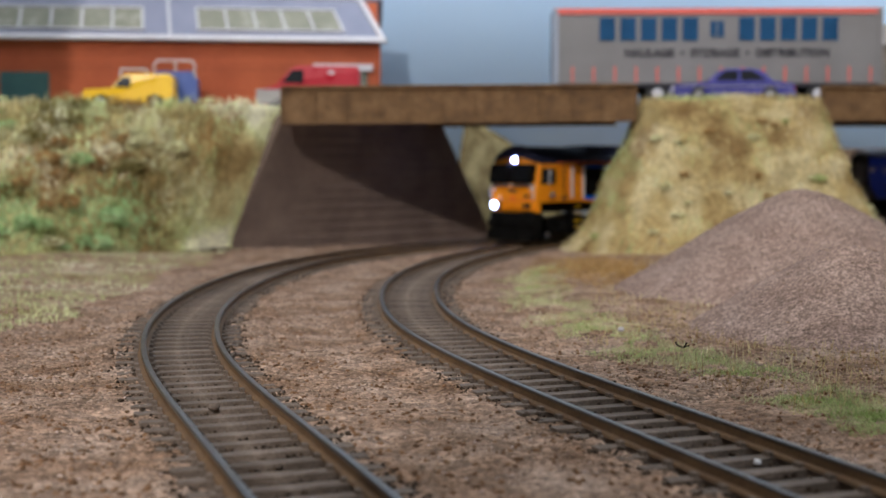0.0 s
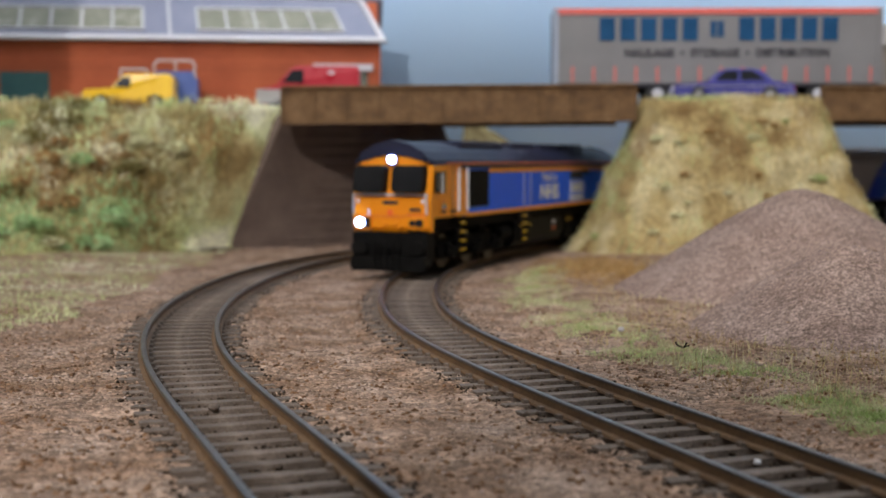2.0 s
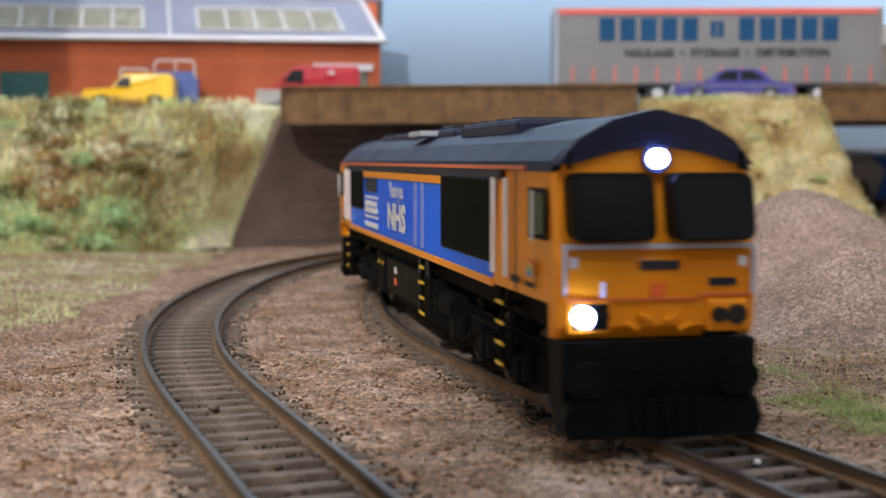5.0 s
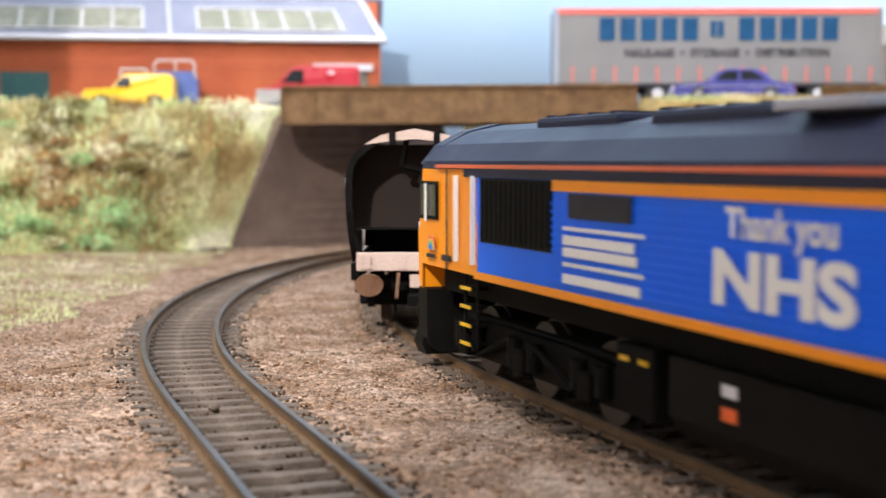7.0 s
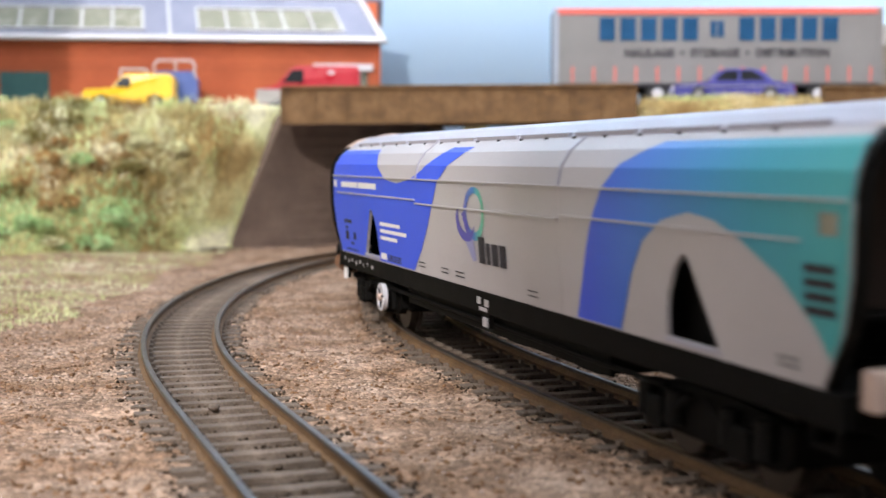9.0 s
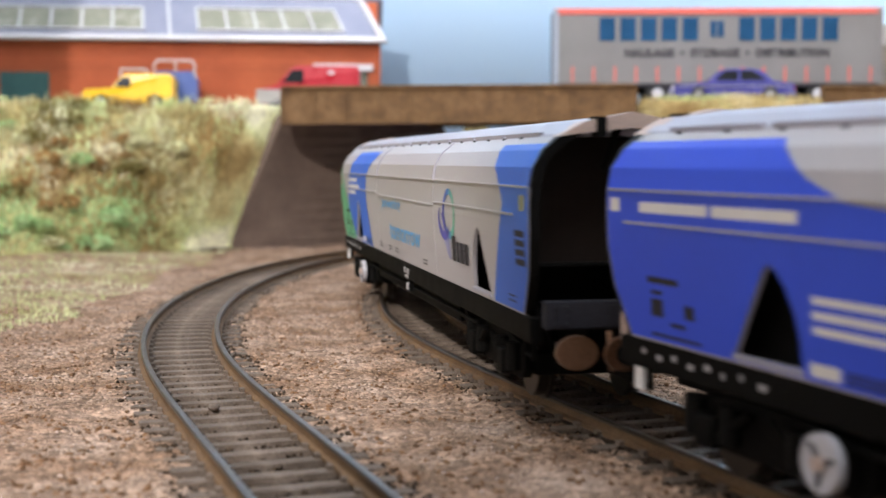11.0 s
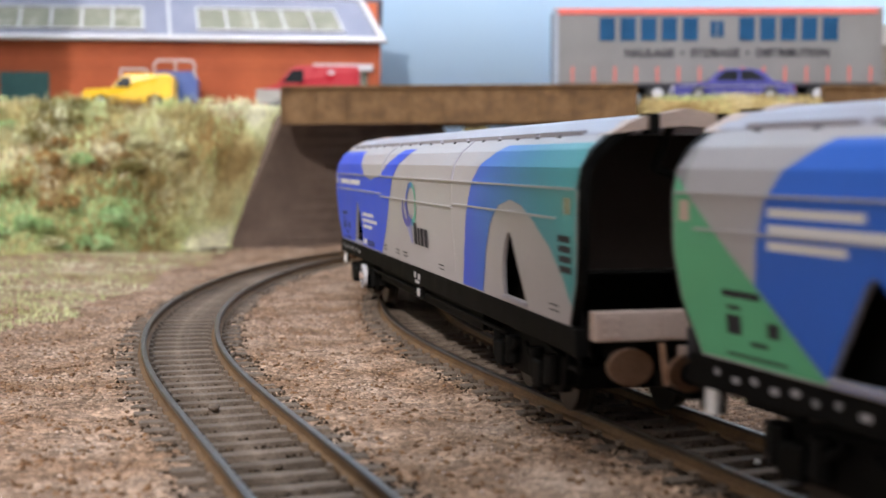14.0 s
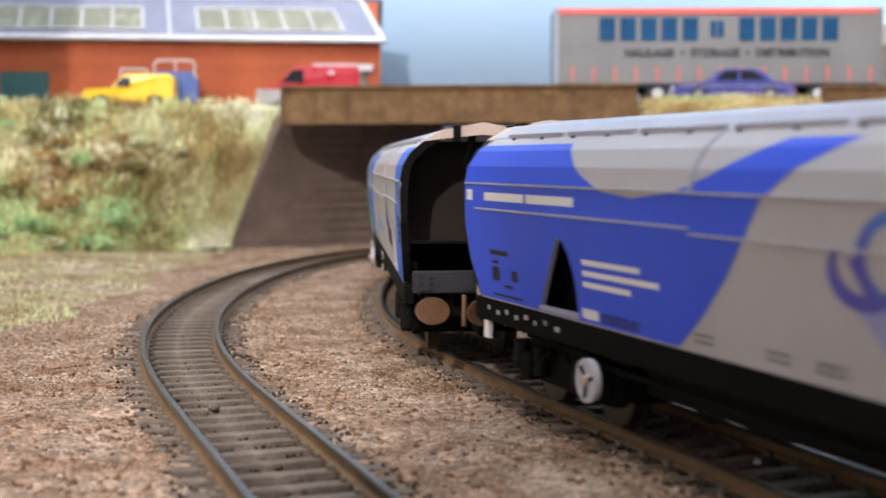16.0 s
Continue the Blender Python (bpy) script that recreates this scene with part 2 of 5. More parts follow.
def box(bm, x0, x1, y0, y1, z0, z1, bevel=0.0):
    r = bmesh.ops.create_cube(bm, size=1)
    vs = r["verts"]
    for v in vs:
        v.co = Vector(((x0 + x1) / 2 + v.co.x * (x1 - x0), (y0 + y1) / 2 + v.co.y * (y1 - y0), (z0 + z1) / 2 + v.co.z * (z1 - z0)))
    if bevel:
        es = {e for v in vs for e in v.link_edges}
        bmesh.ops.bevel(bm, geom=list(es), offset=bevel, segments=2, affect="EDGES", profile=0.5)
    return bm


def cyl(bm, c, axis, r, depth, seg=20, r2=None):
    q = Vector(axis).normalized().to_track_quat("Z", "Y").to_matrix().to_4x4()
    bmesh.ops.create_cone(bm, cap_ends=True, segments=seg, radius1=r, radius2=r if r2 is None else r2, depth=depth, matrix=Matrix.Translation(c) @ q)
    return bm


def bar(bm, a, b, r, seg=6):
    a, b = Vector(a), Vector(b)
    return cyl(bm, (a + b) / 2, b - a, r, (b - a).length, seg)


def loft(bm, rings, cap=True):
    vs = [[bm.verts.new(p) for p in ring] for ring in rings]
    k = len(rings[0])
    for a, b in zip(vs, vs[1:]):
        for i in range(k):
            bm.faces.new((a[i], a[(i + 1) % k], b[(i + 1) % k], b[i]))
    if cap:
        bm.faces.new(vs[0])
        bm.faces.new(vs[-1])
    return bm


def prism(bm, pts, d0, d1, plane="xz"):
    """A flat outline pushed from d0 to d1 across its plane."""
    put = {"xz": lambda a, b, d: (a, d, b), "xy": lambda a, b, d: (a, b, d), "yz": lambda a, b, d: (d, a, b)}[plane]
    return loft(bm, [[put(a, b, d) for a, b in pts] for d in (d0, d1)])


def smoothed(pts, n=6):
    """A closed curve through pts (Catmull-Rom)."""
    out, k = [], len(pts)
    for i in range(k):
        p0, p1, p2, p3 = (np.array(pts[(i + j - 1) % k], float) for j in range(4))
        for t in np.linspace(0, 1, n, endpoint=False):
            out.append(tuple(0.5 * (2 * p1 + (p2 - p0) * t + (2 * p0 - 5 * p1 + 4 * p2 - p3) * t * t + (3 * p1 - p0 - 3 * p2 + p3) * t ** 3)))
    return out


def text_mesh(words, size, bold=0.0):
    cu = bpy.data.curves.new("words", "FONT")
    cu.body, cu.size, cu.align_x, cu.align_y = words, size, "CENTER", "CENTER"
    cu.offset = bold
    cu.resolution_u = 4
    ob = bpy.data.objects.new("words", cu)
    scene.collection.objects.link(ob)
    dg = bpy.context.evaluated_depsgraph_get()
    me = bpy.data.meshes.new_from_object(ob.evaluated_get(dg))
    bm = bmesh.new()
    bm.from_mesh(me)
    bpy.data.objects.remove(ob)
    bpy.data.meshes.remove(me)
    return bm


# ---- the two lines of track ----
KNOTS = [0, 90, 180, 270, 360, 450, 540, 640, 760, 1000]
LEFT = ((1.82, 115.541), 1.903, [0.095, 0.219, -2.005, -1.85, -1.444, -2.798, -2.9, -2.0, -1.7, -1.75])
RIGHT = ((53.866, 167.268), 1.912, [0.505, -0.602, -2.42, -1.646, -2.042, -1.879, -1.908, -2.575, -2.418, -2.23])


class Line:
    """A track's centre line, measured from the near end away; straight on the near side of zero."""
    def __init__(self, spec, length):
        (x, y), h, ks = spec
        self.s = np.arange(0, length, 2.0)
        k = np.interp(self.s, KNOTS, ks) * 1e-3
        self.h = h + np.concatenate([[0], np.cumsum((k[1:] + k[:-1]) / 2 * 2.0)])
        mid = (self.h[1:] + self.h[:-1]) / 2
        self.x = x + np.concatenate([[0], np.cumsum(np.cos(mid) * 2.0)])
        self.y = y + np.concatenate([[0], np.cumsum(np.sin(mid) * 2.0)])

    def at(self, s, off=0.0):
        h = float(np.interp(s, self.s, self.h))
        x, y = float(np.interp(s, self.s, self.x)), float(np.interp(s, self.s, self.y))
        if s < 0:
            x, y = x + s * math.cos(h), y + s * math.sin(h)
        if s > self.s[-1]:
            d = s - self.s[-1]
            x, y = x + d * math.cos(h), y + d * math.sin(h)
        return x - math.sin(h) * off, y + math.cos(h) * off, h


LINE_L, LINE_R = Line(LEFT, 1300), Line(RIGHT, 2000)
NEAR_PTS = np.array([ln.at(s)[:2] for ln in (LINE_L, LINE_R) for s in np.arange(-160, 1000, 6.0)])


def track_gap(x, y):
    return float(np.sqrt(((NEAR_PTS - (x, y)) ** 2).sum(1).min()))


def nz(x, y, size, z=0.0):
    return noise.noise(Vector((x / size, y / size, z)))


# ---- ground ----
def ground_height(x, y):
    z = -3.4 + 0.9 * nz(x, y, 38) + 0.5 * nz(x, y, 11, 3.0)
    g = track_gap(x, y)
    z = -3.7 + (z + 3.7) * min(1.0, max(0.0, (g - 15) / 14))
    if g < 10:
        z = -4.6 + 0.5 * nz(x, y, 4, 7.0) + 0.5 * max(0, nz(x, y, 14, 2.0))
    elif g < 22:
        z = (-3.0 if g < 16.5 else -2.75) + 0.95 * nz(x, y, 8, 7.0) + 0.5 * nz(x, y, 3, 1.0) - 0.7 * max(0, (g - 15) / 7) - 1.2 * max(0, (11.5 - g))
    # the rough cess rises towards the left bank and to the waste ground inside the curve
    side = x + 0.28 * (y - 150)
    if x < -60:
        z += 3.5 * min(1, max(0, (-75 - x - 0.05 * y) / 70)) * min(1, max(0, (g - 22) / 30))
    if x > 25 and g > 20:
        z += 2.0 * min(1, (g - 20) / 40)
    return z + 0.25 * nz(x, y, 2.6, 5.0) * min(1, max(0.2, g / 20))


def ground_sheet():
    ys = np.concatenate([np.arange(60, 240, 1.6), np.arange(240, 420, 2.6), np.arange(420, 780, 5.0), np.arange(780, 1300, 25.0)])
    us = np.linspace(-1, 1, 221)
    rows = []
    for y in ys:
        w = max(90, y * 0.40 + 40)
        rows.append([(u * w, y, 0.0) for u in us])
    v = np.array(rows)
    v[:, :, 2] = [[ground_height(x, y) for x, y, _ in r] for r in v]
    v[-1, :, 2] = -4
    ny, nx = v.shape[:2]
    i = np.arange(ny * nx).reshape(ny, nx)
    f = np.stack([i[:-1, :-1], i[:-1, 1:], i[1:, 1:], i[1:, :-1]], -1).reshape(-1, 4)
    ob = from_arrays("ground", v.reshape(-1, 3), f, EARTH, kind="structure")
    for p in ob.data.polygons:
        p.use_smooth = True
    tagged(ob, "brown gritty model ballast and earth ground", "ground")
    bm = bmesh.new()
    box(bm, -1500, 1500, -600, 1500, -30, -9)
    tagged(link("baseboard", bm, surface("plywood_board", [(0.3, 0.2, 0.12), (0.38, 0.27, 0.16)], 30, 0.7)), "plain plywood baseboard under the layout", "baseboard", kind="structure")


def scatter(name, label, pts, sizes, material, rng, flat=0.7):
    """Small angular stones, one mesh."""
    base = np.array([(1, 0, -.3), (-.5, .87, -.3), (-.5, -.87, -.3), (0.1, 0.05, 1), (.6, .6, .45), (-.7, .1, .5)])
    tri = np.array([(0, 1, 2), (0, 4, 1), (4, 3, 1), (1, 3, 5), (1, 5, 2), (5, 3, 2), (0, 2, 3), (0, 3, 4)])
    n = len(pts)
    a = rng.uniform(0, 2 * np.pi, n)
    c, s_ = np.cos(a), np.sin(a)
    b = base[None] + rng.normal(0, 0.22, (n, 6, 3))
    b[:, :, 2] *= flat
    b = b * (sizes[:, None, None] / 2)
    x = b[:, :, 0] * c[:, None] - b[:, :, 1] * s_[:, None]
    y = b[:, :, 0] * s_[:, None] + b[:, :, 1] * c[:, None]
    v = np.stack([x, y, b[:, :, 2]], -1) + pts[:, None, :]
    f = (tri[None] + (np.arange(n) * 6)[:, None, None]).reshape(-1, 3)
    ob = from_arrays(name, v.reshape(-1, 3), f, material, kind="stuff")
    return tagged(ob, label, "gravel")


def blades(name, label, pts, lengths, lean, material, rng, width=0.22):
    n = len(pts)
    a = rng.uniform(0, 2 * np.pi, n)
    t = rng.normal(0, lean, n)
    b = rng.uniform(0, 2 * np.pi, n)
    d = np.stack([np.cos(b) * np.sin(t), np.sin(b) * np.sin(t), np.cos(t)], -1) * lengths[:, None]
    w = np.stack([np.cos(a), np.sin(a), 0 * a], -1) * width
    bend = np.stack([np.cos(b), np.sin(b), -0.4 + 0 * b], -1) * (lengths * rng.uniform(0, 0.35, n))[:, None]
    v = np.stack([pts - w, pts + w, pts + d * 0.55 + w * 0.7, pts + d * 0.55 - w * 0.7, pts + d + bend], 1)
    i = np.arange(n)[:, None] * 5
    f = np.concatenate([i + np.array([[0, 1, 2]]), i + np.array([[0, 2, 3]]), i + np.array([[3, 2, 4]])], 1).reshape(-1, 3)
    ob = from_arrays(name, v.reshape(-1, 3), f, material, kind="stuff")
    return tagged(ob, label, "grass")


# ---- track ----
def rail_mesh(bm, line, off, s0, s1, prof, step=4.0):
    rings = []
    for s in np.arange(s0, s1, step):
        x, y, h = line.at(s, off)
        nx, ny = -math.sin(h), math.cos(h)
        rings.append([(x + nx * a, y + ny * a, b) for a, b in prof])
    return loft(bm, rings)


def build_track(line, s0, s1, label):
    t = thing("railway_track", label, "track", group="lines of track")
    web = [(-1.3, -2.5), (1.3, -2.5), (1.2, -2.1), (0.35, -1.8), (0.35, -0.75), (0.55, -0.5), (-0.55, -0.5), (-0.35, -0.75), (-0.35, -1.8), (-1.2, -2.1)]
    head = [(-0.62, -0.55), (0.62, -0.55), (0.62, -0.12), (0.45, 0.0), (-0.45, 0.0), (-0.62, -0.12)]
    for off in (8.25 + 0.6, -8.25 - 0.6):
        r = part("rail", rail_mesh(bmesh.new(), line, off, s0, s1, web), RAIL, t, "rust-brown rail")
        part("railhead", rail_mesh(bmesh.new(), line, off, s0, s1, head), RAILHEAD, r, "worn dull steel railhead")
    # Bed strip whose dark colour includes the shade between the sleepers.
    bed = [(-8.0, -5.2), (8.0, -5.2), (7.4, -3.9), (3.6, -3.5), (0.0, -3.65), (-3.6, -3.5), (-7.4, -3.9)]
    part("track_bed", rail_mesh(bmesh.new(), line, 0, s0, s1, bed), DIRT_AND_GAP_SHADE, t, "ballast between the rails, darkened by dirt and painted gap shade")
    rng = random.Random(5)
    proto = []
    for _ in range(4):
        bm = bmesh.new()
        box(bm, -1.45, 1.45, -15.0, 15.0, -5.4, -2.5, 0.14)
        for v in bm.verts:
            v.co += Vector((rng.uniform(-.06, .06), rng.uniform(-.2, .2), rng.uniform(-.06, .06)))
        for sy in (-8.85, 8.85):
            for k in (-1.75, 1.75):
                box(bm, -0.8, 0.8, sy + k - 0.45, sy + k + 0.45, -2.55, -1.75)
        ob = link("sleeper", bm, SLEEPER)
        proto.append(ob.data)
        bpy.data.objects.remove(ob)
    s, n = s0 + 3, 0
    while s < s1 - 3:
        x, y, h = line.at(s)
        if n < 290:
            ob = new("sleeper", proto[rng.randrange(4)])
            ob.parent = t
            ob.matrix_basis = pose(x * S, y * S, rng.uniform(-.12, .05) * S, 0, 0, math.degrees(h) + rng.uniform(-1.2, 1.2))
        s += 7.6
        n += 1
    return t


# ---- banks, mound, heaps ----
def skin(name, label, category, fn, nu, nv, material, wrap=False, kind=""):
    """A surface z(u, v) as one mesh: fn gives (x, y, z)."""
    us = np.linspace(0, 1, nu)
    vs = np.linspace(0, 1, nv)
    pts = np.array([[fn(u, v) for u in us] for v in vs])
    i = np.arange(nu * nv).reshape(nv, nu)
    f = np.stack([i[:-1, :-1], i[:-1, 1:], i[1:, 1:], i[1:, :-1]], -1).reshape(-1, 4)
    ob = from_arrays(name, pts.reshape(-1, 3), f, material)
    for p in ob.data.polygons:
        p.use_smooth = True
    return tagged(ob, label, category, kind=kind), pts


ROAD = 72.0


def left_bank_pt(u, v):
    """u: from the far left to the abutment; v: from foot to crest and back over the yard."""
    x_foot, x_top = -330 + 222 * u, -330 + 253 * u
    y_foot = 505 + 165 * u ** 1.3
    y_top = 655 - 5 * u + 24 * u ** 6
    if v < 0.75:
        w = v / 0.75
        lift = w ** 0.85
        x = x_foot + (x_top - x_foot) * w
        y = y_foot + (y_top - y_foot) * w
        z = -2.0 + (ROAD + 1.0) * lift
        flat = 1 - u ** 8
        r = 9.0 * nz(x, z, 26, 1.5) + 5.0 * nz(x, z, 11, 4.5) + 2.0 * nz(x, z, 4, 9)
        return x, y - (r * math.sin(w * math.pi) ** 0.5 + 4 * math.sin(w * math.pi)) * flat + 8 * u ** 8, z + r * 0.35 * flat
    w = (v - 0.75) / 0.25
    x = x_top
    return x, y_top + 260 * w, ROAD - 1 + 2.0 * nz(x, 0, 8) * (1 - w) + 1.0 * nz(x, 200 * w, 12) * (1 - w)


def mound_pt(u, v):
    """An oval heap of earth with a flat top between the two spans."""
    a = 2 * math.pi * u
    cx, cy = 146.0, 672.0
    top_rx, top_ry, foot_rx, foot_ry = 43.5, 34.0, 84.0, 62.0
    ca, sa = math.cos(a), math.sin(a)
    sq = 1 / max(abs(ca), abs(sa)) ** 0.55
    if v < 0.8:
        w = v / 0.8
        rx, ry = foot_rx + (top_rx - foot_rx) * w ** 0.7, foot_ry + (top_ry - foot_ry) * w ** 0.7
        x, y, z = cx + rx * ca * sq, cy + ry * sa * sq, -4 + 76.5 * w
        r = (4.0 * nz(3 * ca + 7, 3 * sa, 1.1, z / 22) + 2.2 * nz(8 * ca, 8 * sa, 1.0, z / 9)) * (0.4 + 0.6 * math.sin(math.pi * w))
        return x + r * ca, y + r * sa, z + 0.4 * r
    w = (v - 0.8) / 0.2
    return cx + top_rx * ca * sq * (1 - w), cy + top_ry * sa * sq * (1 - w), 72.5 + 1.3 * nz(9 * ca * (1 - w), 9 * sa, 2.0)


def heap_pt(cx, cy, radius, height, seed, ex):
    def fn(u, v):
        a = 2 * math.pi * u
        r = radius * v
        ca, sa = math.cos(a), math.sin(a)
        h = height * (1.0 - (math.sqrt(v * v + 0.03) - 0.173) / (math.sqrt(1.03) - 0.173))
        h += (0.9 * nz(r * ca, r * sa, 14, seed) + 0.35 * nz(r * ca, r * sa, 3, seed)) * (1 if v < 0.95 else 0.3)
        return cx + r * ca * ex, cy + r * sa, -4.5 + h
    return fn


# ---- bridge ----
def bridge_span(x0, x1, y0, y1, zb0, zb1, zt0, zt1, road_y, label, first):
    """A plate-girder span: two girders with stiffeners and a deck between."""
    t = thing("girder_bridge", label, "bridge", group="bridge spans")
    def girder(name, dy, inner):
        bm = bmesh.new()
        ring = lambda x, y, zb, zt: [(x, y - 0.6, zb), (x, y + 0.6, zb), (x, y + 0.6, zt), (x, y - 0.6, zt)]
        loft(bm, [ring(x0, y0 + dy, zb0, zt0), ring(x1, y1 + dy, zb1, zt1)])
        g = part(name, bm, GIRDER, t, "rust-brown riveted plate girder")
        for top in (0, 1):
            bm = bmesh.new()
            za, zc = (zt0, zt1) if top else (zb0, zb1)
            ring = lambda x, y, z: [(x, y - 2.2, z - .7), (x, y + 2.2, z - .7), (x, y + 2.2, z + .7), (x, y - 2.2, z + .7)]
            loft(bm, [ring(x0, y0 + dy, za), ring(x1, y1 + dy, zc)])
            part("flange", bm, GIRDER, g)
        n = max(2, round((x1 - x0) / 16.6))
        for i in range(n + 1):
            k = i / n
            x, y = x0 + (x1 - x0) * k, y0 + (y1 - y0) * k + dy
            zb, zt = zb0 + (zb1 - zb0) * k, zt0 + (zt1 - zt0) * k
            bm = bmesh.new()
            box(bm, x - 0.5, x + 0.5, y - 1.7, y + 1.7, zb + .6, zt - .6, 0.1)
            part("stiffener", bm, GIRDER, g)
    girder("girder", 0, False)
    girder("girder", road_y, True)
    bm = bmesh.new()
    ring = lambda x, y, z: [(x, y + 2, z), (x, y + road_y - 2, z), (x, y + road_y - 2, z + 3), (x, y + 2, z + 3)]
    loft(bm, [ring(x0, y0, zb0 + 4), ring(x1, y1, zb1 + 4)])
    part("deck", bm, BLACK, t, "dark road deck")
    return t


def abutment():
    t = thing("bridge_abutment", "dark stone-papered bridge abutment with sloping sides", "abutment")
    n1, n2 = Vector((-112, 676, 0)), Vector((30, 766, 0))
    top1, top2 = Vector((-81, 668, 0)), Vector((-2, 742, 0))
    nrm = Vector((0.53, -0.85, 0))
    bm = bmesh.new()
    ring = lambda a, b, d: [(*(a - nrm * d).xy, -4), (*(b - nrm * d).xy, -4)]
    f = [(*n1.xy, -5), (*n2.xy, -5), (*top2.xy, 66), (*top1.xy, 66)]
    bk = [(p[0] - nrm.x * 12, p[1] - nrm.y * 12, p[2]) for p in f]
    loft(bm, [f, bk])
    wall = part("wall", bm, ABUTMENT, t)
    # courses of stone, just proud of the wall
    for i in range(13):
        z0, z1 = -4 + i * 5.4, -4 + i * 5.4 + 5.1
        k0, k1 = (z0 + 5) / 71, (z1 + 5) / 71
        a0, b0, a1, b1 = n1.lerp(top1, k0), n2.lerp(top2, k0), n1.lerp(top1, k1), n2.lerp(top2, k1)
        bm = bmesh.new()
        q = [(*(a0 + nrm * .1).xy, z0), (*(b0 + nrm * .1).xy, z0), (*(b1 + nrm * .1).xy, z1), (*(a1 + nrm * .1).xy, z1)]
        loft(bm, [q, [(x - nrm.x, y - nrm.y, z) for x, y, z in q]])
        part("stone_course", bm, ABUTMENT, wall)
    return t


# ---- buildings and road vehicles on the upper level ----
def shed():
    """Brick works shed with a white-edged glazed roof; x runs along its front."""
    a, b = Vector((-282, 770)), Vector((-38, 800))
    ang = math.degrees(math.atan2(b.y - a.y, b.x - a.x))
    L = (b - a).length
    t = thing("brick_shed", "orange-red brick industrial shed with white-trimmed glazed roof", "building", a.x, a.y, ROAD, ang)
    H, D = 43.0, 40.0
    bm = bmesh.new()
    box(bm, 0, L, 0, D, 0, H)
    wall = part("wall", bm, BRICK, t, "orange-red brick wall")
    for i in range(21):
        bm = bmesh.new()
        box(bm, 0, L, -0.25, 0.3, i * 2.0 + 0.2, i * 2.0 + 1.9, 0)
        part("brick_course", bm, BRICK, wall)
    # gable, roof
    bm = bmesh.new()
    prism(bm, [(0, H), (D, H), (D * 0.5, H + 26)], 0.5, L - 0.5, "yz")
    part("gable", bm, BRICK, t)
    sl = Vector((0, D * 0.5 + 3, 27.5)).normalized()
    def on_roof(x, d, out=0.0):
        return (x - (x / L) ** 2 * 13.0 * d / 36.0, -3 + sl.y * d - out * sl.z, H - 1.5 + sl.z * d + out * sl.y)
    def slab(name, x0, x1, d0, d1, o0, o1, m, parent, label=""):
        bm = bmesh.new()
        loft(bm, [[on_roof(x0, d0, o), on_roof(x1, d0, o), on_roof(x1, d1, o), on_roof(x0, d1, o)] for o in (o0, o1)])
        return part(name, bm, m, parent, label)
    R = 36.0
    roof = slab("roof", -3, L + 3, 0, R, 0, 1.2, ROOFING, t, "pale grey sheet roof")
    slab("eaves_board", -3.5, L + 3.5, -0.6, 3.0, 1.2, 2.6, WHITE, roof, "white eaves board")
    slab("barge_board", L + 0.2, L + 3.6, 3.0, R, 1.2, 2.6, WHITE, roof, "white barge board")
    slab("barge_board", -3.6, -0.2, 3.0, R, 1.2, 2.6, WHITE, roof, "white barge board")
    slab("ridge_board", -3.6, L + 3.6, R, R + 2.2, 1.0, 2.4, WHITE, roof, "white ridge board")
    for x0, x1, k in ((15, 105, 5), (138, 226, 5)):
        w = slab("skylight", x0, x1, 8, 26, 1.2, 1.8, SKYLIGHT, roof, "grimy greenish skylight")
        for i in range(k + 1):
            x = x0 + (x1 - x0) * i / k
            slab("glazing_bar", x - 0.7, x + 0.7, 7.5, 26.5, 1.8, 2.4, WHITE, w)
        slab("glazing_bar", x0, x1, 7.2, 8.2, 1.8, 2.5, WHITE, w)
        slab("glazing_bar", x0, x1, 25.8, 26.8, 1.8, 2.5, WHITE, w)
    slab("panel_joint", 120, 121.6, 3, R, 1.2, 1.9, WHITE, roof)
    # far roof slope
    bm = bmesh.new()
    loft(bm, [[(x, D * .5, H + 27), (x, D + 3, H - 1), (x, D + 3, H + .4), (x, D * .5, H + 28.4)] for x in (-3, L + 3)])
    part("rear_roof", bm, ROOFING, t)
    bm = bmesh.new()
    box(bm, 22, 50, -0.7, 0.5, 0, 23)
    d = part("door", bm, TEAL, t, "dark teal double door")
    for i in range(1, 6):
        bm = bmesh.new()
        box(bm, 22 + i * 4.7 - .2, 22 + i * 4.7 + .2, -1.1, -0.6, 0.5, 22.5)
        part("plank_batten", bm, TEAL, d)
    bm = bmesh.new()
    box(bm, 208, 238, -0.5, 0.4, 12, 25)
    w = part("window", bm, GLASS, t, "louvred window with white lintel")
    bm = bmesh.new()
    box(bm, 205, 241, -2.2, 0.2, 25, 29, .3)
    part("lintel", bm, WHITE, w)
    for i in range(6):
        bm = bmesh.new()
        box(bm, 208.5, 237.5, -1.2, -0.4, 12.6 + i * 2.0, 13.7 + i * 2.0)
        part("louvre", bm, SKYLIGHT, w)
    return t


def wheel_set(parent, xs, half, r, hub=SILVER):
    for x in xs:
        for sy in (-1, 1):
            w = part("wheel", cyl(bmesh.new(), (x, sy * (half - 1.3), r), (0, 1, 0), r, 2.6, 20), RUBBER, parent)
            part("hub", cyl(bmesh.new(), (x, sy * (half + 0.05), r), (0, 1, 0), r * 0.55, 0.5, 14), hub, w)


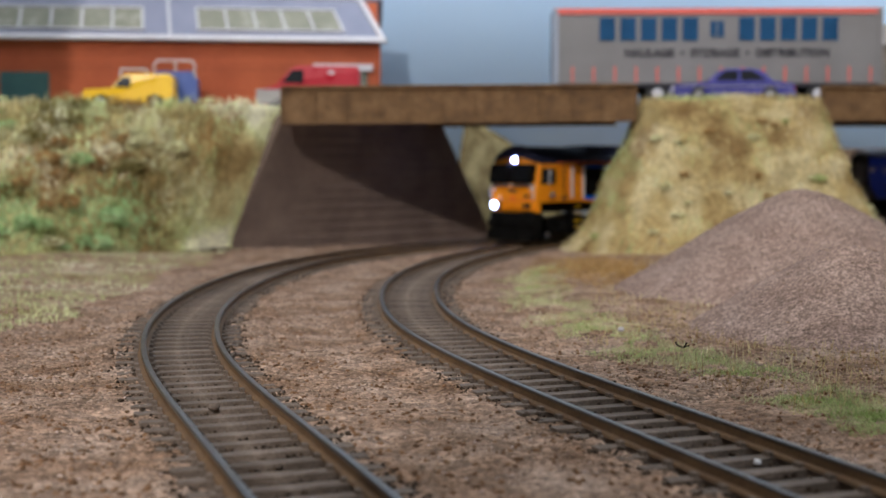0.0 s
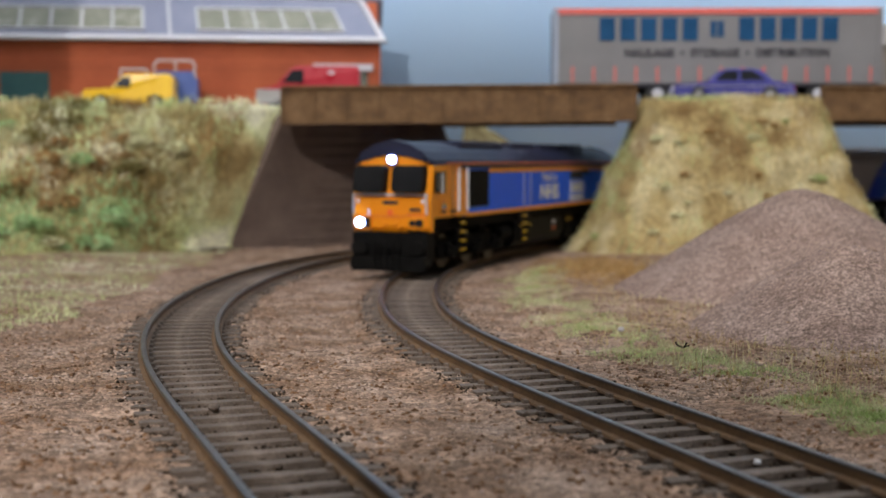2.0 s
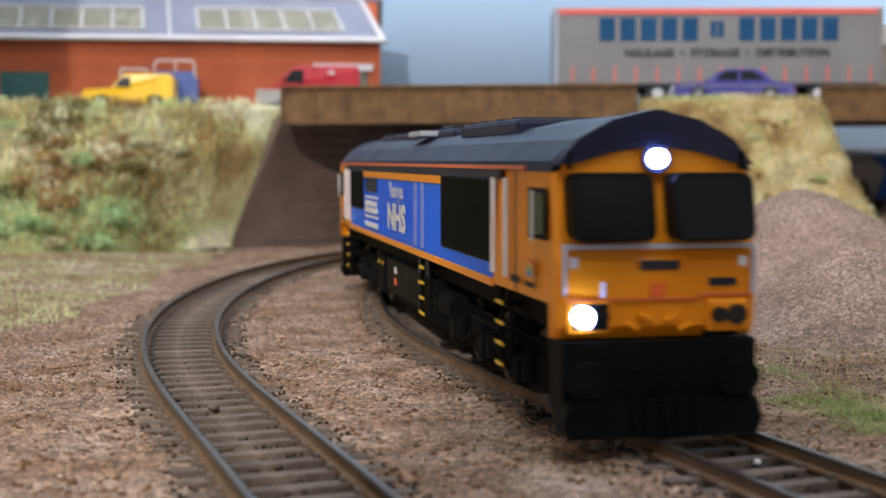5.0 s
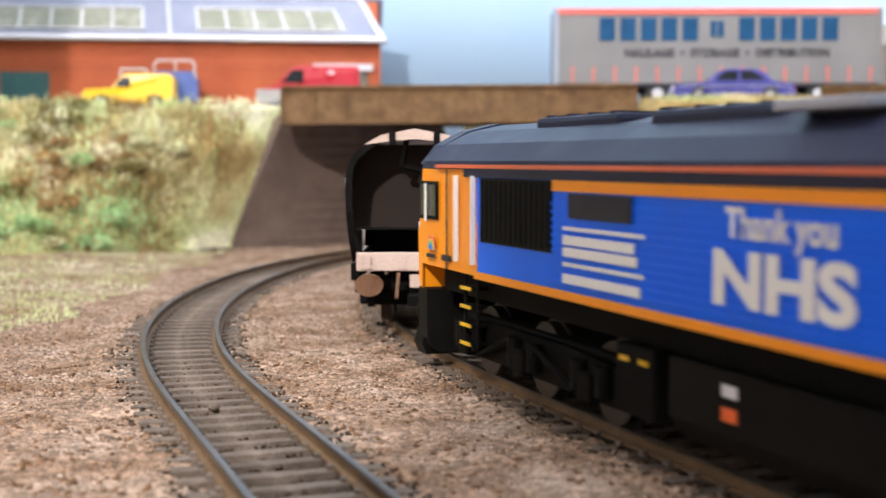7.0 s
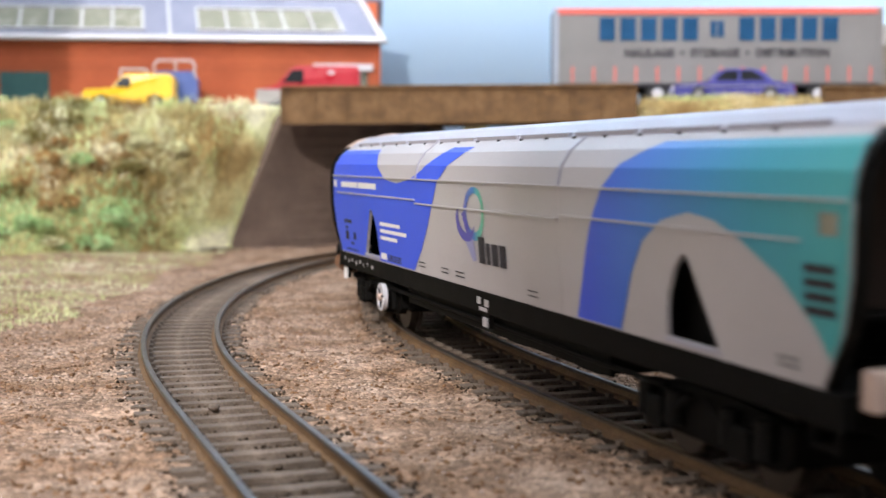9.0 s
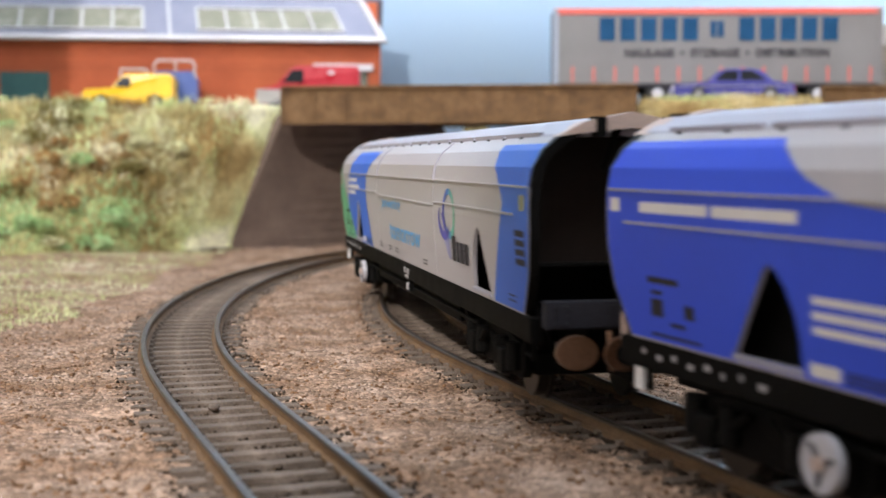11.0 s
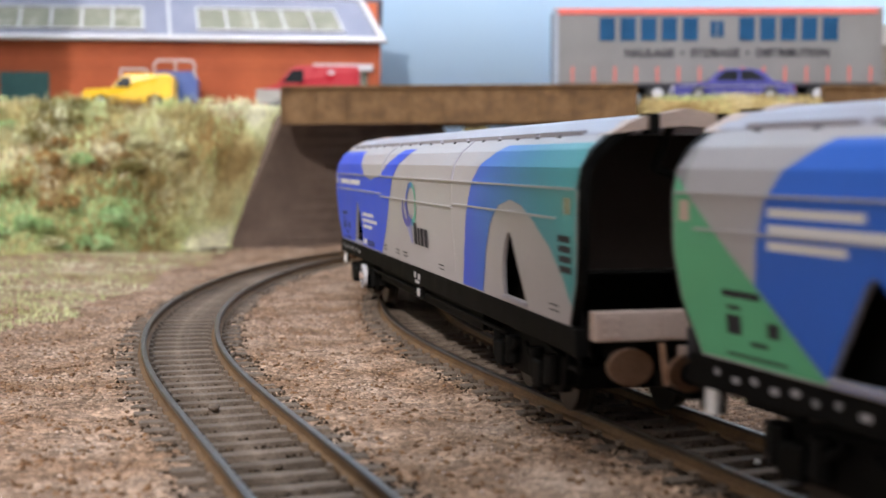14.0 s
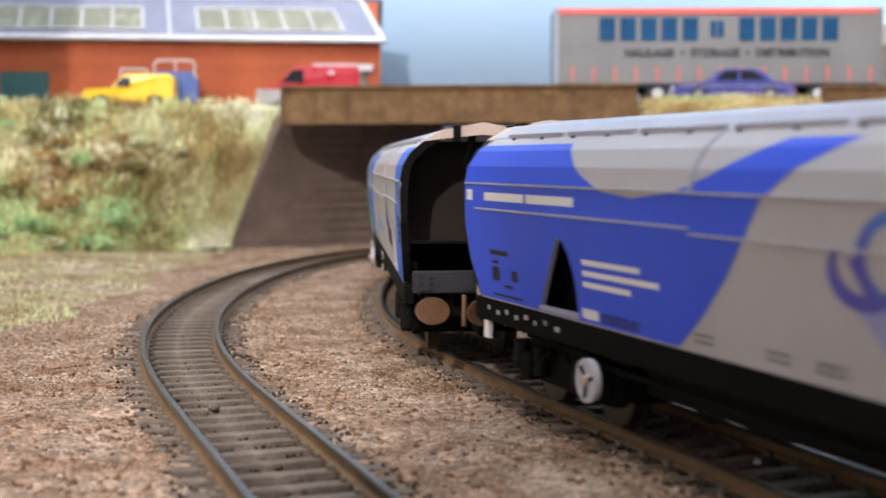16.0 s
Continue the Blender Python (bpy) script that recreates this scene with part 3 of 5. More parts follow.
def car(name, label, x, y, z, rz, paint, outline, half, roof_inset, glass_parts, wheels, r, hub=SILVER, extras=None):
    """A die-cast car: a side outline swept across, narrowing to the roof."""
    t = thing(name, label, "car" if "van" not in name and "pickup" not in name else "van", x, y, z, rz)
    zs = [p[1] for p in outline]
    belt = min(zs) + (max(zs) - min(zs)) * 0.55
    bm = bmesh.new()
    rings = []
    for k in (-1, -0.93, 0.93, 1):
        ring = []
        for a, b in outline:
            narrow = 1 - roof_inset * max(0, (b - belt) / (max(zs) - belt))
            dz = -0.5 if abs(k) == 1 and b > belt else 0
            ring.append((a, k * half * narrow, b + dz))
        rings.append(ring)
    loft(bm, rings)
    body = part("body", bm, paint, t, smooth=False)
    for pts in glass_parts:
        for sy in (-1, 1):
            bm = bmesh.new()
            q = lambda d: [(a, sy * (half * (1 - roof_inset * max(0, (b - belt) / (max(zs) - belt))) + d), b) for a, b in pts]
            loft(bm, [q(-0.3), q(0.12)])
            part("side_window", bm, GLASS, body)
    wheel_set(t, wheels, half, r, hub)
    if extras:
        extras(t, body)
    return t


def box_on(parent, name, material, *dims, label=""):
    bm = bmesh.new()
    box(bm, *dims)
    return part(name, bm, material, parent, label)


def yellow_van():
    out = [(-25, 3), (-25, 9), (-24, 10.5), (-9, 11.5), (-4, 18), (-1, 19.5), (22, 19.5), (25, 17.5), (25, 3), (19, 2.4), (-20, 2.4)]
    def ex(t, body):
        box_on(body, "bumper", SILVER, -26, -25, -8, 8, 3.5, 5)
        box_on(body, "headlight", OFFWHITE, -25.4, -24.9, -7.5, -5, 6.5, 8.5)
        box_on(body, "tail_lamp", ORANGE, 24.8, 25.4, -8, -6.5, 7, 9)
        for sx in (-15, 15):
            box_on(body, "arch", BLACK, sx - 4.5, sx + 4.5, -9.7, -9.2, 2.2, 6.5)
    return car("pickup_van", "bright yellow die-cast van with rounded cab", -177, 745, ROAD, 3, YELLOW, out, 9.6, 0.14,
               [[(-7.5, 12), (-3.6, 17.4), (1.5, 17.6), (1.5, 12)]], (-15, 15), 4.0, SILVER, ex)


def red_van():
    out = [(-28, 3), (-28, 9), (-25, 11), (-17, 13), (-9, 22), (-6, 23.5), (28, 23.5), (29, 21), (29, 3), (-24, 2.4)]
    def ex(t, body):
        box_on(body, "bonnet_panel", SILVER, -28.3, -11, -10.7, 10.7, 2.6, 10.5, label="silver front panels")
        box_on(body, "roof_lamp", WHITE, 12, 15, -9.9, -9.2, 16, 21)
    return car("van", "crimson van with silver bonnet and dark screen", -76, 742, ROAD, 2, RED, out, 10.5, 0.10,
               [[(-14, 14), (-8.5, 21), (-2, 21.3), (-2, 14)]], (-18, 18), 4.4, SILVER, ex)


def blue_car():
    out = [(-32, 3.2), (-32.5, 7), (-31, 9.6), (-14, 10.8), (-7, 17), (-3, 18), (10, 18), (15, 16.8), (21, 11.4), (31, 10.2), (32, 8), (32, 3.2), (26, 2.6), (-27, 2.6)]
    def ex(t, body):
        box_on(body, "bumper", SILVER, -33.3, -32, -9, 9, 3.8, 5.4)
        box_on(body, "bumper", SILVER, 31.8, 33.2, -9, 9, 3.8, 5.4)
        box_on(body, "headlight", OFFWHITE, -32.9, -32, -9, -5.6, 6, 8.4)
        box_on(body, "tail_lamp", REDPRINT, 31.6, 32.6, -9.2, -6, 6, 8.4)
        box_on(body, "chrome_strip", SILVER, -30, 30, -9.95, -9.5, 8.4, 8.9)
    return car("saloon_car", "violet-blue die-cast saloon car with chrome bumpers", 156, 712, 74.0, -1, NAVY, out, 9.8, 0.16,
               [[(-10.5, 11.6), (-5.4, 16.6), (2, 17), (2, 11.6)], [(3.4, 11.6), (3.4, 17), (9.5, 17), (17, 11.8)]], (-19, 19), 4.2, SILVER, ex)


def barrow_rack():
    """Blue tilt cart with a white tubular frame standing by the shed wall."""
    t = thing("tipper_trailer", "blue open trailer with white tubular frame by the brick wall", "trailer", -156, 762, ROAD, 4)
    bm = bmesh.new()
    prism(bm, [(-11, 2), (14, 2), (14, 17), (11, 22), (-9, 22)], -8, 8, "xz")
    part("body", bm, surface("faded_blue_paint", [(0.05, 0.09, 0.3), (0.08, 0.13, 0.38)], 8, 0.5), t, "faded blue body")
    bm = bmesh.new()
    for a, b in (((-10, -8, 21), (-10, -8, 26)), ((13, -8, 18), (13, -8, 26)), ((-8, -8, 28), (11, -8, 28)), ((-10, -8, 26), (-8, -8, 28)), ((11, -8, 28), (13, -8, 26)), ((-29, -8, 16), (-29, -8, 23)), ((-29, -8, 23), (-14, -8, 23)), ((-14, -8, 23), (-14, -8, 16)), ((-29, -8, 19), (-14, -8, 19)), ((2, -8, 22), (2, -8, 28))):
        bar(bm, a, b, 0.55)
    part("frame", bm, WHITE, t, "white tubular frame")
    wheel_set(t, (-4, 9), 8, 3.4)
    return t


def lorry_trailer():
    L, H = 182.0, 41.5
    t = thing("curtain_trailer", "grey curtain-sided lorry trailer with red top rail and blue lettering", "lorry", 63, 742, ROAD + 2, -1.6)
    bm = bmesh.new()
    box(bm, 0, L, 0, 30, 12, 12 + H, 0.4)
    body = part("curtain", bm, CURTAIN, t, "pale grey curtain side")
    box_on(body, "top_rail", REDPRINT, -0.4, L + .4, -0.6, 30.6, 12 + H - 2.6, 12 + H + 0.6, label="red top rail")
    box_on(body, "corner_post", surface("blue_grey_post", [(0.25, 0.29, 0.36), (0.3, 0.34, 0.42)], 10, 0.5), -0.7, 2.0, -0.7, 30.7, 12, 12 + H)
    box_on(body, "corner_post", CURTAIN, L - 2, L + .7, -0.7, 30.7, 12, 12 + H)
    box_on(body, "side_rail", DARKGREY, 0, L, -0.5, 30.5, 10.4, 12.2, label="dark grey side rail")
    for i in range(15):
        x = 10 + i * 11.9
        box_on(body, "curtain_strap", REDPRINT, x - .6, x + .6, -0.5, -0.1, 13, 21.5)
    # the company name is drawn as one plain block a letter
    def block(x, w, h):
        bm = bmesh.new()
        box(bm, x, x + w, -0.45, 0.2, 12 + 30.5 - h / 2, 12 + 30.5 + h / 2, 0.1)
        part("letter_block", bm, LOGO_BLUE, body, "deep blue lettering block")
    for k in range(5):
        block(25 + k * 11.6, 8.8, 13.0)
    for k in range(2):
        block(87 + k * 4.2, 3.4, 9.0)
    for k in range(5):
        block(103 + k * 11.6, 8.8, 13.0)
    bm = text_mesh("HAULAGE  \u2022  STORAGE  \u2022  DISTRIBUTION", 6.2, 0.26)
    for v in bm.verts:
        v.co = Vector((L * 0.53 + v.co.x, -0.35, 12 + 17.0 + v.co.y))
    part("lettering", bm, DARKGREY, body, "dark grey lettering")
    # chassis
    box_on(t, "chassis", BLACK, 4, L - 2, 7, 23, 7, 10.4, label="black chassis")
    for x in (58, 73, 148, 162):
        for sy in (2.5, 27.5):
            w = part("wheel", cyl(bmesh.new(), (x, sy, 6.4), (0, 1, 0), 6.4, 4.5, 22), RUBBER, t)
            part("hub", cyl(bmesh.new(), (x, sy - 2.3 if sy < 10 else sy + 2.3, 6.4), (0, 1, 0), 3.2, 0.6, 14), WHITE, w)
    for x in (52, 142):
        box_on(t, "mudguard", BLACK, x - 1, x, 0.5, 6, 5, 12)
    return t


def side_building():
    t = thing("stone_building", "grey-brown low stone building at the end of the road", "building", 262, 790, ROAD, 0)
    box_on(t, "wall", surface("brown_stone", [(0.2, 0.17, 0.15), (0.28, 0.24, 0.21)], 8, 0.9, bump=.3), 0, 130, 0, 40, 0, 40)
    box_on(t, "roof", surface("grey_slates", [(0.3, 0.29, 0.29), (0.4, 0.38, 0.38)], 8, 0.7), -3, 133, -3, 43, 40, 52)
    return t


def backdrop():
    """A painted sky board, coved towards the right."""
    path = [(-700, 850), (-80, 866)]
    for k in range(1, 15):
        w = k / 14
        e = w * w * (3 - 2 * w)
        path.append((-80 + 420 * w, 866 + 16 * w + 178 * e))
    path.append((800, 1075))
    m, n, l, b = nodes_of("painted_sky")
    tc = n.new("ShaderNodeTexCoord")
    ns = n.new("ShaderNodeTexNoise")
    ns.inputs["Scale"].default_value = 4
    l.new(tc.outputs["Object"], ns.inputs["Vector"])
    r = ramp(n, [(0.3, (0.50, 0.71, 0.97)), (0.7, (0.55, 0.76, 0.99))])
    l.new(ns.outputs["Fac"], r.inputs["Fac"])
    l.new(r.outputs["Color"], b.inputs["Base Color"])
    b.inputs["Roughness"].default_value = 0.8
    bm = bmesh.new()
    ring = lambda p: [(p[0], p[1], -9), (p[0], p[1] + 6, -9), (p[0], p[1] + 6, 520), (p[0], p[1], 520)]
    loft(bm, [ring(p) for p in path])
    tagged(link("backdrop", bm, m, smooth=True), "pale blue painted sky board", "backdrop", kind="structure")
    bm = bmesh.new()
    box(bm, 60, 560, 985, 992, -9, 52, 1.0)
    tagged(link("rear_wall", bm, surface("brown_rear_wall", [(0.08, 0.05, 0.035), (0.14, 0.09, 0.06)], 14, 0.9)), "low dark brown wall behind the far track", "wall", kind="structure")


def shed_shade_board():
    """An unseen plain board beside the works shed, added to shade its left end."""
    bm = bmesh.new()
    box(bm, -276, -270, 540, 766, -9, 480, 1.0)
    tagged(link("shed_shade_board", bm, surface("grey_shade_board_paint", [(0.30, 0.31, 0.33), (0.36, 0.37, 0.39)], 60, 0.8)), "plain grey board out of view, shading the left of the shed", "board", kind="structure")


def room():
    m = surface("room_wall_paint", [(0.72, 0.72, 0.72), (0.78, 0.78, 0.78)], 200, 0.9)
    for nm, d in (("wall_west", (-2000, -1950, -2000, 2000, -900, 1500)), ("wall_east", (1950, 2000, -2000, 2000, -900, 1500)),
                  ("wall_south", (-2000, 2000, -2050, -2000, -900, 1500)), ("wall_north", (-2000, 2000, 2000, 2050, -900, 1500)),
                  # Unseen screen added behind the eye to keep the spot off the near ground.
                  ("wall_partition", (-276, 1950, -520, -480, -900, 575)),
                  ("ceiling", (-2050, 2050, -2050, 2050, 1500, 1550)), ("floor", (-2050, 2050, -2050, 2050, -950, -900))):
        bm = bmesh.new()
        box(bm, *d)
        tagged(link(nm, bm, m), "plain painted surface around the layout, out of view", nm.split("_")[0], kind="structure")


# ---- train ----
LOCO_HALF = 141.0
LOCO_PIVOT = 88.0


def flat_panel(name, m, parent, pts, y, sy, label="", thick=0.25):
    """A thin painted panel or bar on a vertical vehicle side at y."""
    bm = bmesh.new()
    prism(bm, pts, sy * y, sy * (y + thick), "xz")
    return part(name, bm, m, parent, label)


def rect(x0, x1, z0, z1):
    return [(x0, z0), (x1, z0), (x1, z1), (x0, z1)]


def bogie(parent, x, wheels, r, half_len, label, frame_h=(5.5, 11)):
    b = part("bogie", box(bmesh.new(), x - half_len, x + half_len, -11.5, 11.5, frame_h[0], frame_h[1] - 2, 0.5), UNDER, parent, label)
    for sy in (-1, 1):
        bm = bmesh.new()
        prism(bm, [(x - half_len, 6), (x - half_len + 3, 4.2), (x + half_len - 3, 4.2), (x + half_len, 6), (x + half_len, 10.2), (x + half_len * .4, 11.5), (x - half_len * .4, 11.5), (x - half_len, 10.2)], sy * 11.5, sy * 13.4, "xz")
        sf = part("side_frame", bm, UNDER, b)
        for wx in wheels:
            bm = bmesh.new()
            box(bm, x + wx - 2.4, x + wx + 2.4, sy * 14.6 - 1.3, sy * 14.6 + 1.3, 4.4, 9.0, 0.5)
            part("axle_box", bm, UNDER, sf)
            for k in (-4.4, 4.4):
                part("spring", cyl(bmesh.new(), (x + wx + k, sy * 14.2, 8.0), (0, 0, 1), 1.5, 5.0, 12), BLACK, sf)
        bm = bmesh.new()
        for k in (-0.55, 0.55):
            bar(bm, (x + k * half_len, sy * 14.8, 5.0), (x + k * half_len * 0.2, sy * 14.8, 10.5), 0.6)
        part("brake_rod", bm, UNDER, sf)
    for wx in wheels:
        w = part("wheelset", cyl(bmesh.new(), (x + wx, 0, r), (0, 1, 0), 1.2, 23, 10), WHEEL_STEEL, b)
        for sy in (-1, 1):
            part("wheel", cyl(bmesh.new(), (x + wx, sy * 8.9, r), (0, 1, 0), r, 2.2, 28), WHEEL_STEEL, w)
            part("flange", cyl(bmesh.new(), (x + wx, sy * 7.5, r), (0, 1, 0), r + 0.7, 0.7, 28), WHEEL_STEEL, w)
    return b


def buffer_pair(parent, x, d, z, m=UNDER, gap=11.5):
    for sy in (-1, 1):
        b = part("buffer", cyl(bmesh.new(), (x + d * 2.5, sy * gap, z), (d, 0, 0), 1.7, 5, 14), UNDER, parent)
        bm = bmesh.new()
        cyl(bm, (x + d * 5.6, sy * gap, z), (d, 0, 0), 2.8, 1.0, 20)
        for v in bm.verts:
            v.co.y = sy * gap + (v.co.y - sy * gap) * 1.25
        part("buffer_head", bm, m, b)


def rim_ring(x, y, z, r0, r1, thick, n=28):
    """A flat ring standing across y."""
    bm = bmesh.new()
    rows = []
    for r, d in ((r0, -thick / 2), (r0, thick / 2), (r1, thick / 2), (r1, -thick / 2)):
        rows.append([bm.verts.new((x + r * math.cos(a), y + d, z + r * math.sin(a))) for a in np.linspace(0, 2 * math.pi, n, endpoint=False)])
    for p, q in zip(rows, rows[1:] + rows[:1]):
        for i in range(n):
            bm.faces.new((p[i], p[(i + 1) % n], q[(i + 1) % n], q[i]))
    return bm


def locomotive():
    t = thing("locomotive", "orange-fronted diesel locomotive, blue sides, navy roof, lit headlamps", "locomotive")
    H, W = LOCO_HALF, 17.2
    # side shell between the cabs
    bm = bmesh.new()
    box(bm, -H + 36, H - 36, -W + .3, W - .3, 20.6, 41.4)
    body = part("body", bm, LOCO_BLUE, t, "bright blue body side")
    roof_pts = [(W, 41.2), (W * .975, 42.8), (W * .76, 46.2), (W * .43, 48.9), (0, 50.4), (-W * .43, 48.9), (-W * .76, 46.2), (-W * .975, 42.8), (-W, 41.2)]
    bm = bmesh.new()
    rings = []
    for x, k, top in ((-H + 2.0, .945, 1.0), (-H + 30, 1.0, 1.0), (H - 30, 1.0, 1.0), (H - 2.0, .945, 1.0)):
        rings.append([(x, a * k, 41.2 + (b - 41.2) * top) for a, b in roof_pts] )
    loft(bm, rings)
    roof = part("roof", bm, LOCO_NAVY, t, "dark navy roof")
    # front brows over the windscreens
    for d in (1, -1):
        bm = bmesh.new()
        prism(bm, [(15.9, 42.2), (12.6, 46.2), (7.0, 49.2), (0, 50.8), (-7.0, 49.2), (-12.6, 46.2), (-15.9, 42.2), (-12.5, 42.6), (-7, 44.2), (0, 45.2), (7, 44.2), (12.5, 42.6)], d * (H - 6), d * (H + 0.2), "yz")
        part("brow", bm, LOCO_NAVY, roof)
        bm = bmesh.new()
        for sy in (-1, 1):
            bar(bm, (d * (H - .2), sy * 13.9, 41.6), (d * (H + .2), sy * 13.9, 44.4), .45)
        part("drip_post", bm, BLACK, roof)
    for x0, x1, w, z0, z1 in ((-100, -66, 7, 48.0, 50.9), (-54, -20, 8.0, 47.6, 50.7), (-10, 26, 8.0, 47.6, 50.7), (40, 92, 9.5, 47.2, 50.9)):
        bm = bmesh.new()
        box(bm, x0, x1, -w, w, z0, z1, 1.0)
        h = part("roof_hatch", bm, LOCO_NAVY, roof)
        for i in range(4):
            xx = x0 + (x1 - x0) * (i + .5) / 4
            part("hatch_rib", box(bmesh.new(), xx - .35, xx + .35, -w + .6, w - .6, z1 - .1, z1 + .35), LOCO_NAVY, h)
    part("silencer_panel", box(bmesh.new(), -14, 4, -12.5, -4, 49.0, 50.4, .3), surface("pale_roof_patch", [(0.3, 0.32, 0.38), (0.38, 0.4, 0.46)], 8, .45), roof, "pale grey roof panel")
    part("exhaust", cyl(bmesh.new(), (-60, 0, 50.6), (0, 0, 1), 2.6, 1.6, 16), BLACK, roof)
    # cabs
    for d, lit in ((1, True), (-1, False)):
        bm = bmesh.new()
        prof = [(H - 36.3, 20.9), (H - 1.6, 20.9), (H - 1.4, 15.6), (H - .2, 15.6), (H + 1.2, 17.5), (H + 1.6, 27.5), (H + 0.6, 29.4), (H - 1.6, 41), (H - 2.2, 41.6), (H - 36.3, 41.6)]
        rings = []
        for k, ins in ((-1, 1.0), (-.94, 0), (.94, 0), (1, 1.0)):
            ring = []
            for a, b in prof:
                aa = a - (ins if a > H - 20 else 0)
                wide = (W if b < 41.4 else W * .965) * (1 - .055 * max(0.0, min(1.0, (a - H + 14) / 14)))
                ring.append((d * aa, k * wide, b))
            rings.append(ring)
        loft(bm, rings)
        cab = part("cab", bm, LOCO_YELLOW, t, "golden orange cab")
        # domed strip above the windscreens
        bm = bmesh.new()
        prism(bm, [(14.6, 41.0), (14.6, 42.3), (8, 44.6), (0, 45.8), (-8, 44.6), (-14.6, 42.3), (-14.6, 41.0)], d * (H - 5), d * (H - .6), "yz")
        part("dome_panel", bm, LOCO_YELLOW, cab)
        for sy in (-1, 1):
            def screen(grow, a, b, m, nm, par, lb=""):
                lo, hi, z0, z1, r = 2.0 - grow, 14.0 + grow, 31.2 - grow, 40.6 + grow, 1.3 + grow
                out = []
                for cx, cz, a0 in ((hi - r, z0 + r, -90), (hi - r, z1 - r, 0), (lo + r, z1 - r, 90), (lo + r, z0 + r, 180)):
                    for k in range(6):
                        a = math.radians(a0 + 18 * k)
                        out.append((cx + r * math.cos(a), cz + r * math.sin(a)))
                bm2 = bmesh.new()
                face = lambda z: (H + 0.6) - (z - 29.4) * 2.2 / 11.6
                loft(bm2, [[(d * (face(z) + o), sy * y, z) for y, z in out] for o in (a, b)])
                return part(nm, bm2, m, par, lb)
            rim = screen(.45, -.5, .2, BLACK, "windscreen_seal", cab, "black windscreen seal")
            screen(0, -.4, .3, GLASS, "windscreen", rim, "dark cab windscreen")
            part("wiper", bar(bmesh.new(), (d * (H + 1.0), sy * 3, 31.6), (d * (H + .6), sy * 12.4, 31.2), .25), OFFWHITE, rim, "thin pale wiper blade")
            part("screen_edge", bar(bmesh.new(), (d * (H - .9), sy * 3.4, 39.4), (d * (H - .9), sy * 13, 39.4), .16), LOCO_RED, rim)
        bm = bmesh.new()
        box(bm, min(d * (H - 1.2), d * (H - .2)), max(d * (H - 1.2), d * (H - .2)), -15.4, 15.4, 29.4, 30.2)
        for v in bm.verts:
            v.co.x += d * 2.3
        part("handrail", bm, WHITE, cab, "white handrail line")
        for sy in (-1, 1):
            part("handrail", bar(bmesh.new(), (d * (H + 2.4), sy * 15.2, 29.6), (d * (H + 2.2), sy * 15.2, 22.4), .42), WHITE, cab)
            # lamp housings
            bm = bmesh.new()
            xx = sorted((d * (H + .8), d * (H + 2.2)))
            box(bm, xx[0], xx[1], sy * 11.3 - 3.4, sy * 11.3 + 3.4, 16.4, 21.6, .5)
            hs = part("lamp_housing", bm, LOCO_YELLOW, cab)
            part("lamp_panel", box(bmesh.new(), min(d * (H + 1.9), d * (H + 2.3)), max(d * (H + 1.9), d * (H + 2.3)), sy * 11.1 - 2.9, sy * 11.1 + 2.9, 17.1, 21.2, .2), BLACK if lit and sy * d < 0 else LOCO_YELLOW, hs)
            for k, rr in ((1.4, 1.55), (-1.5, 1.2)):
                on = lit and sy * d < 0 and k > 0
                part("headlamp", cyl(bmesh.new(), (d * (H + 2.6), sy * (11.0 + k), 19.2), (d, 0, 0), rr if not on else 1.7, 1.0, 18), HEADLAMP if on else GLASS, hs, "lit headlamp" if on else "dark lamp lens")
        part("lamp_bezel", cyl(bmesh.new(), (d * (H - .3), 0, 43.2), (d, 0, 0), 2.3, 1.0, 20), LOCO_NAVY, cab)
        part("top_headlamp", cyl(bmesh.new(), (d * (H + .1), 0, 43.2), (d, 0, 0), 1.5, 1.2, 20), HEADLAMP if lit else GLASS, cab, "lit white top headlamp" if lit else "unlit top headlamp")
        xx = sorted((d * (H + 1.4), d * (H + 1.85)))
        part("number_bar", box(bmesh.new(), xx[0], xx[1], 8.2, 12.6, 23.6, 24.8), DARKGREY, cab)
        part("name_bar", box(bmesh.new(), xx[0], xx[1], -3.0, 3.2, 26.2, 27.6), DARKGREY, cab)
        part("badge", box(bmesh.new(), xx[0], xx[1] + .0, -1.2, 1.0, 22.0, 24.2), ORANGE, cab)
        for yy, zz, k in ((-4.4, 17.6, 1), (-2.2, 18.9, 1), (2.0, 18.7, -1), (4.2, 17.4, -1)):
            part("lamp_bracket", bar(bmesh.new(), (d * (H + 1.9), yy - 1.0, zz + .5 * k), (d * (H + 1.9), yy + 1.0, zz - .5 * k), .45), LOCO_YELLOW, cab)
        part("crease", box(bmesh.new(), xx[0], xx[1], -14.6, 6.4, 21.5, 21.8), LOCO_RED, cab, "orange seam across the nose")
        part("crease", box(bmesh.new(), xx[0], xx[1], 6.6, 14.6, 22.1, 22.4), LOCO_RED, cab)
        for yy in (-13.6, 13.6):
            part("lamp_bracket", box(bmesh.new(), min(d * (H + 1.3), d * (H + 1.9)), max(d * (H + 1.3), d * (H + 1.9)), yy - .6, yy + .6, 26.6, 28.2), OFFWHITE, cab)
        part("end_lamp_plate", box(bmesh.new(), min(d * (H + 1.1), d * (H + 1.9)), max(d * (H + 1.1), d * (H + 1.9)), 7.4, 12.8, 15.8, 16.5), BLACK, cab)
        part("marker_tag", box(bmesh.new(), xx[0], xx[1], -9.4, -8.6, 22.0, 24.4), OFFWHITE, cab)
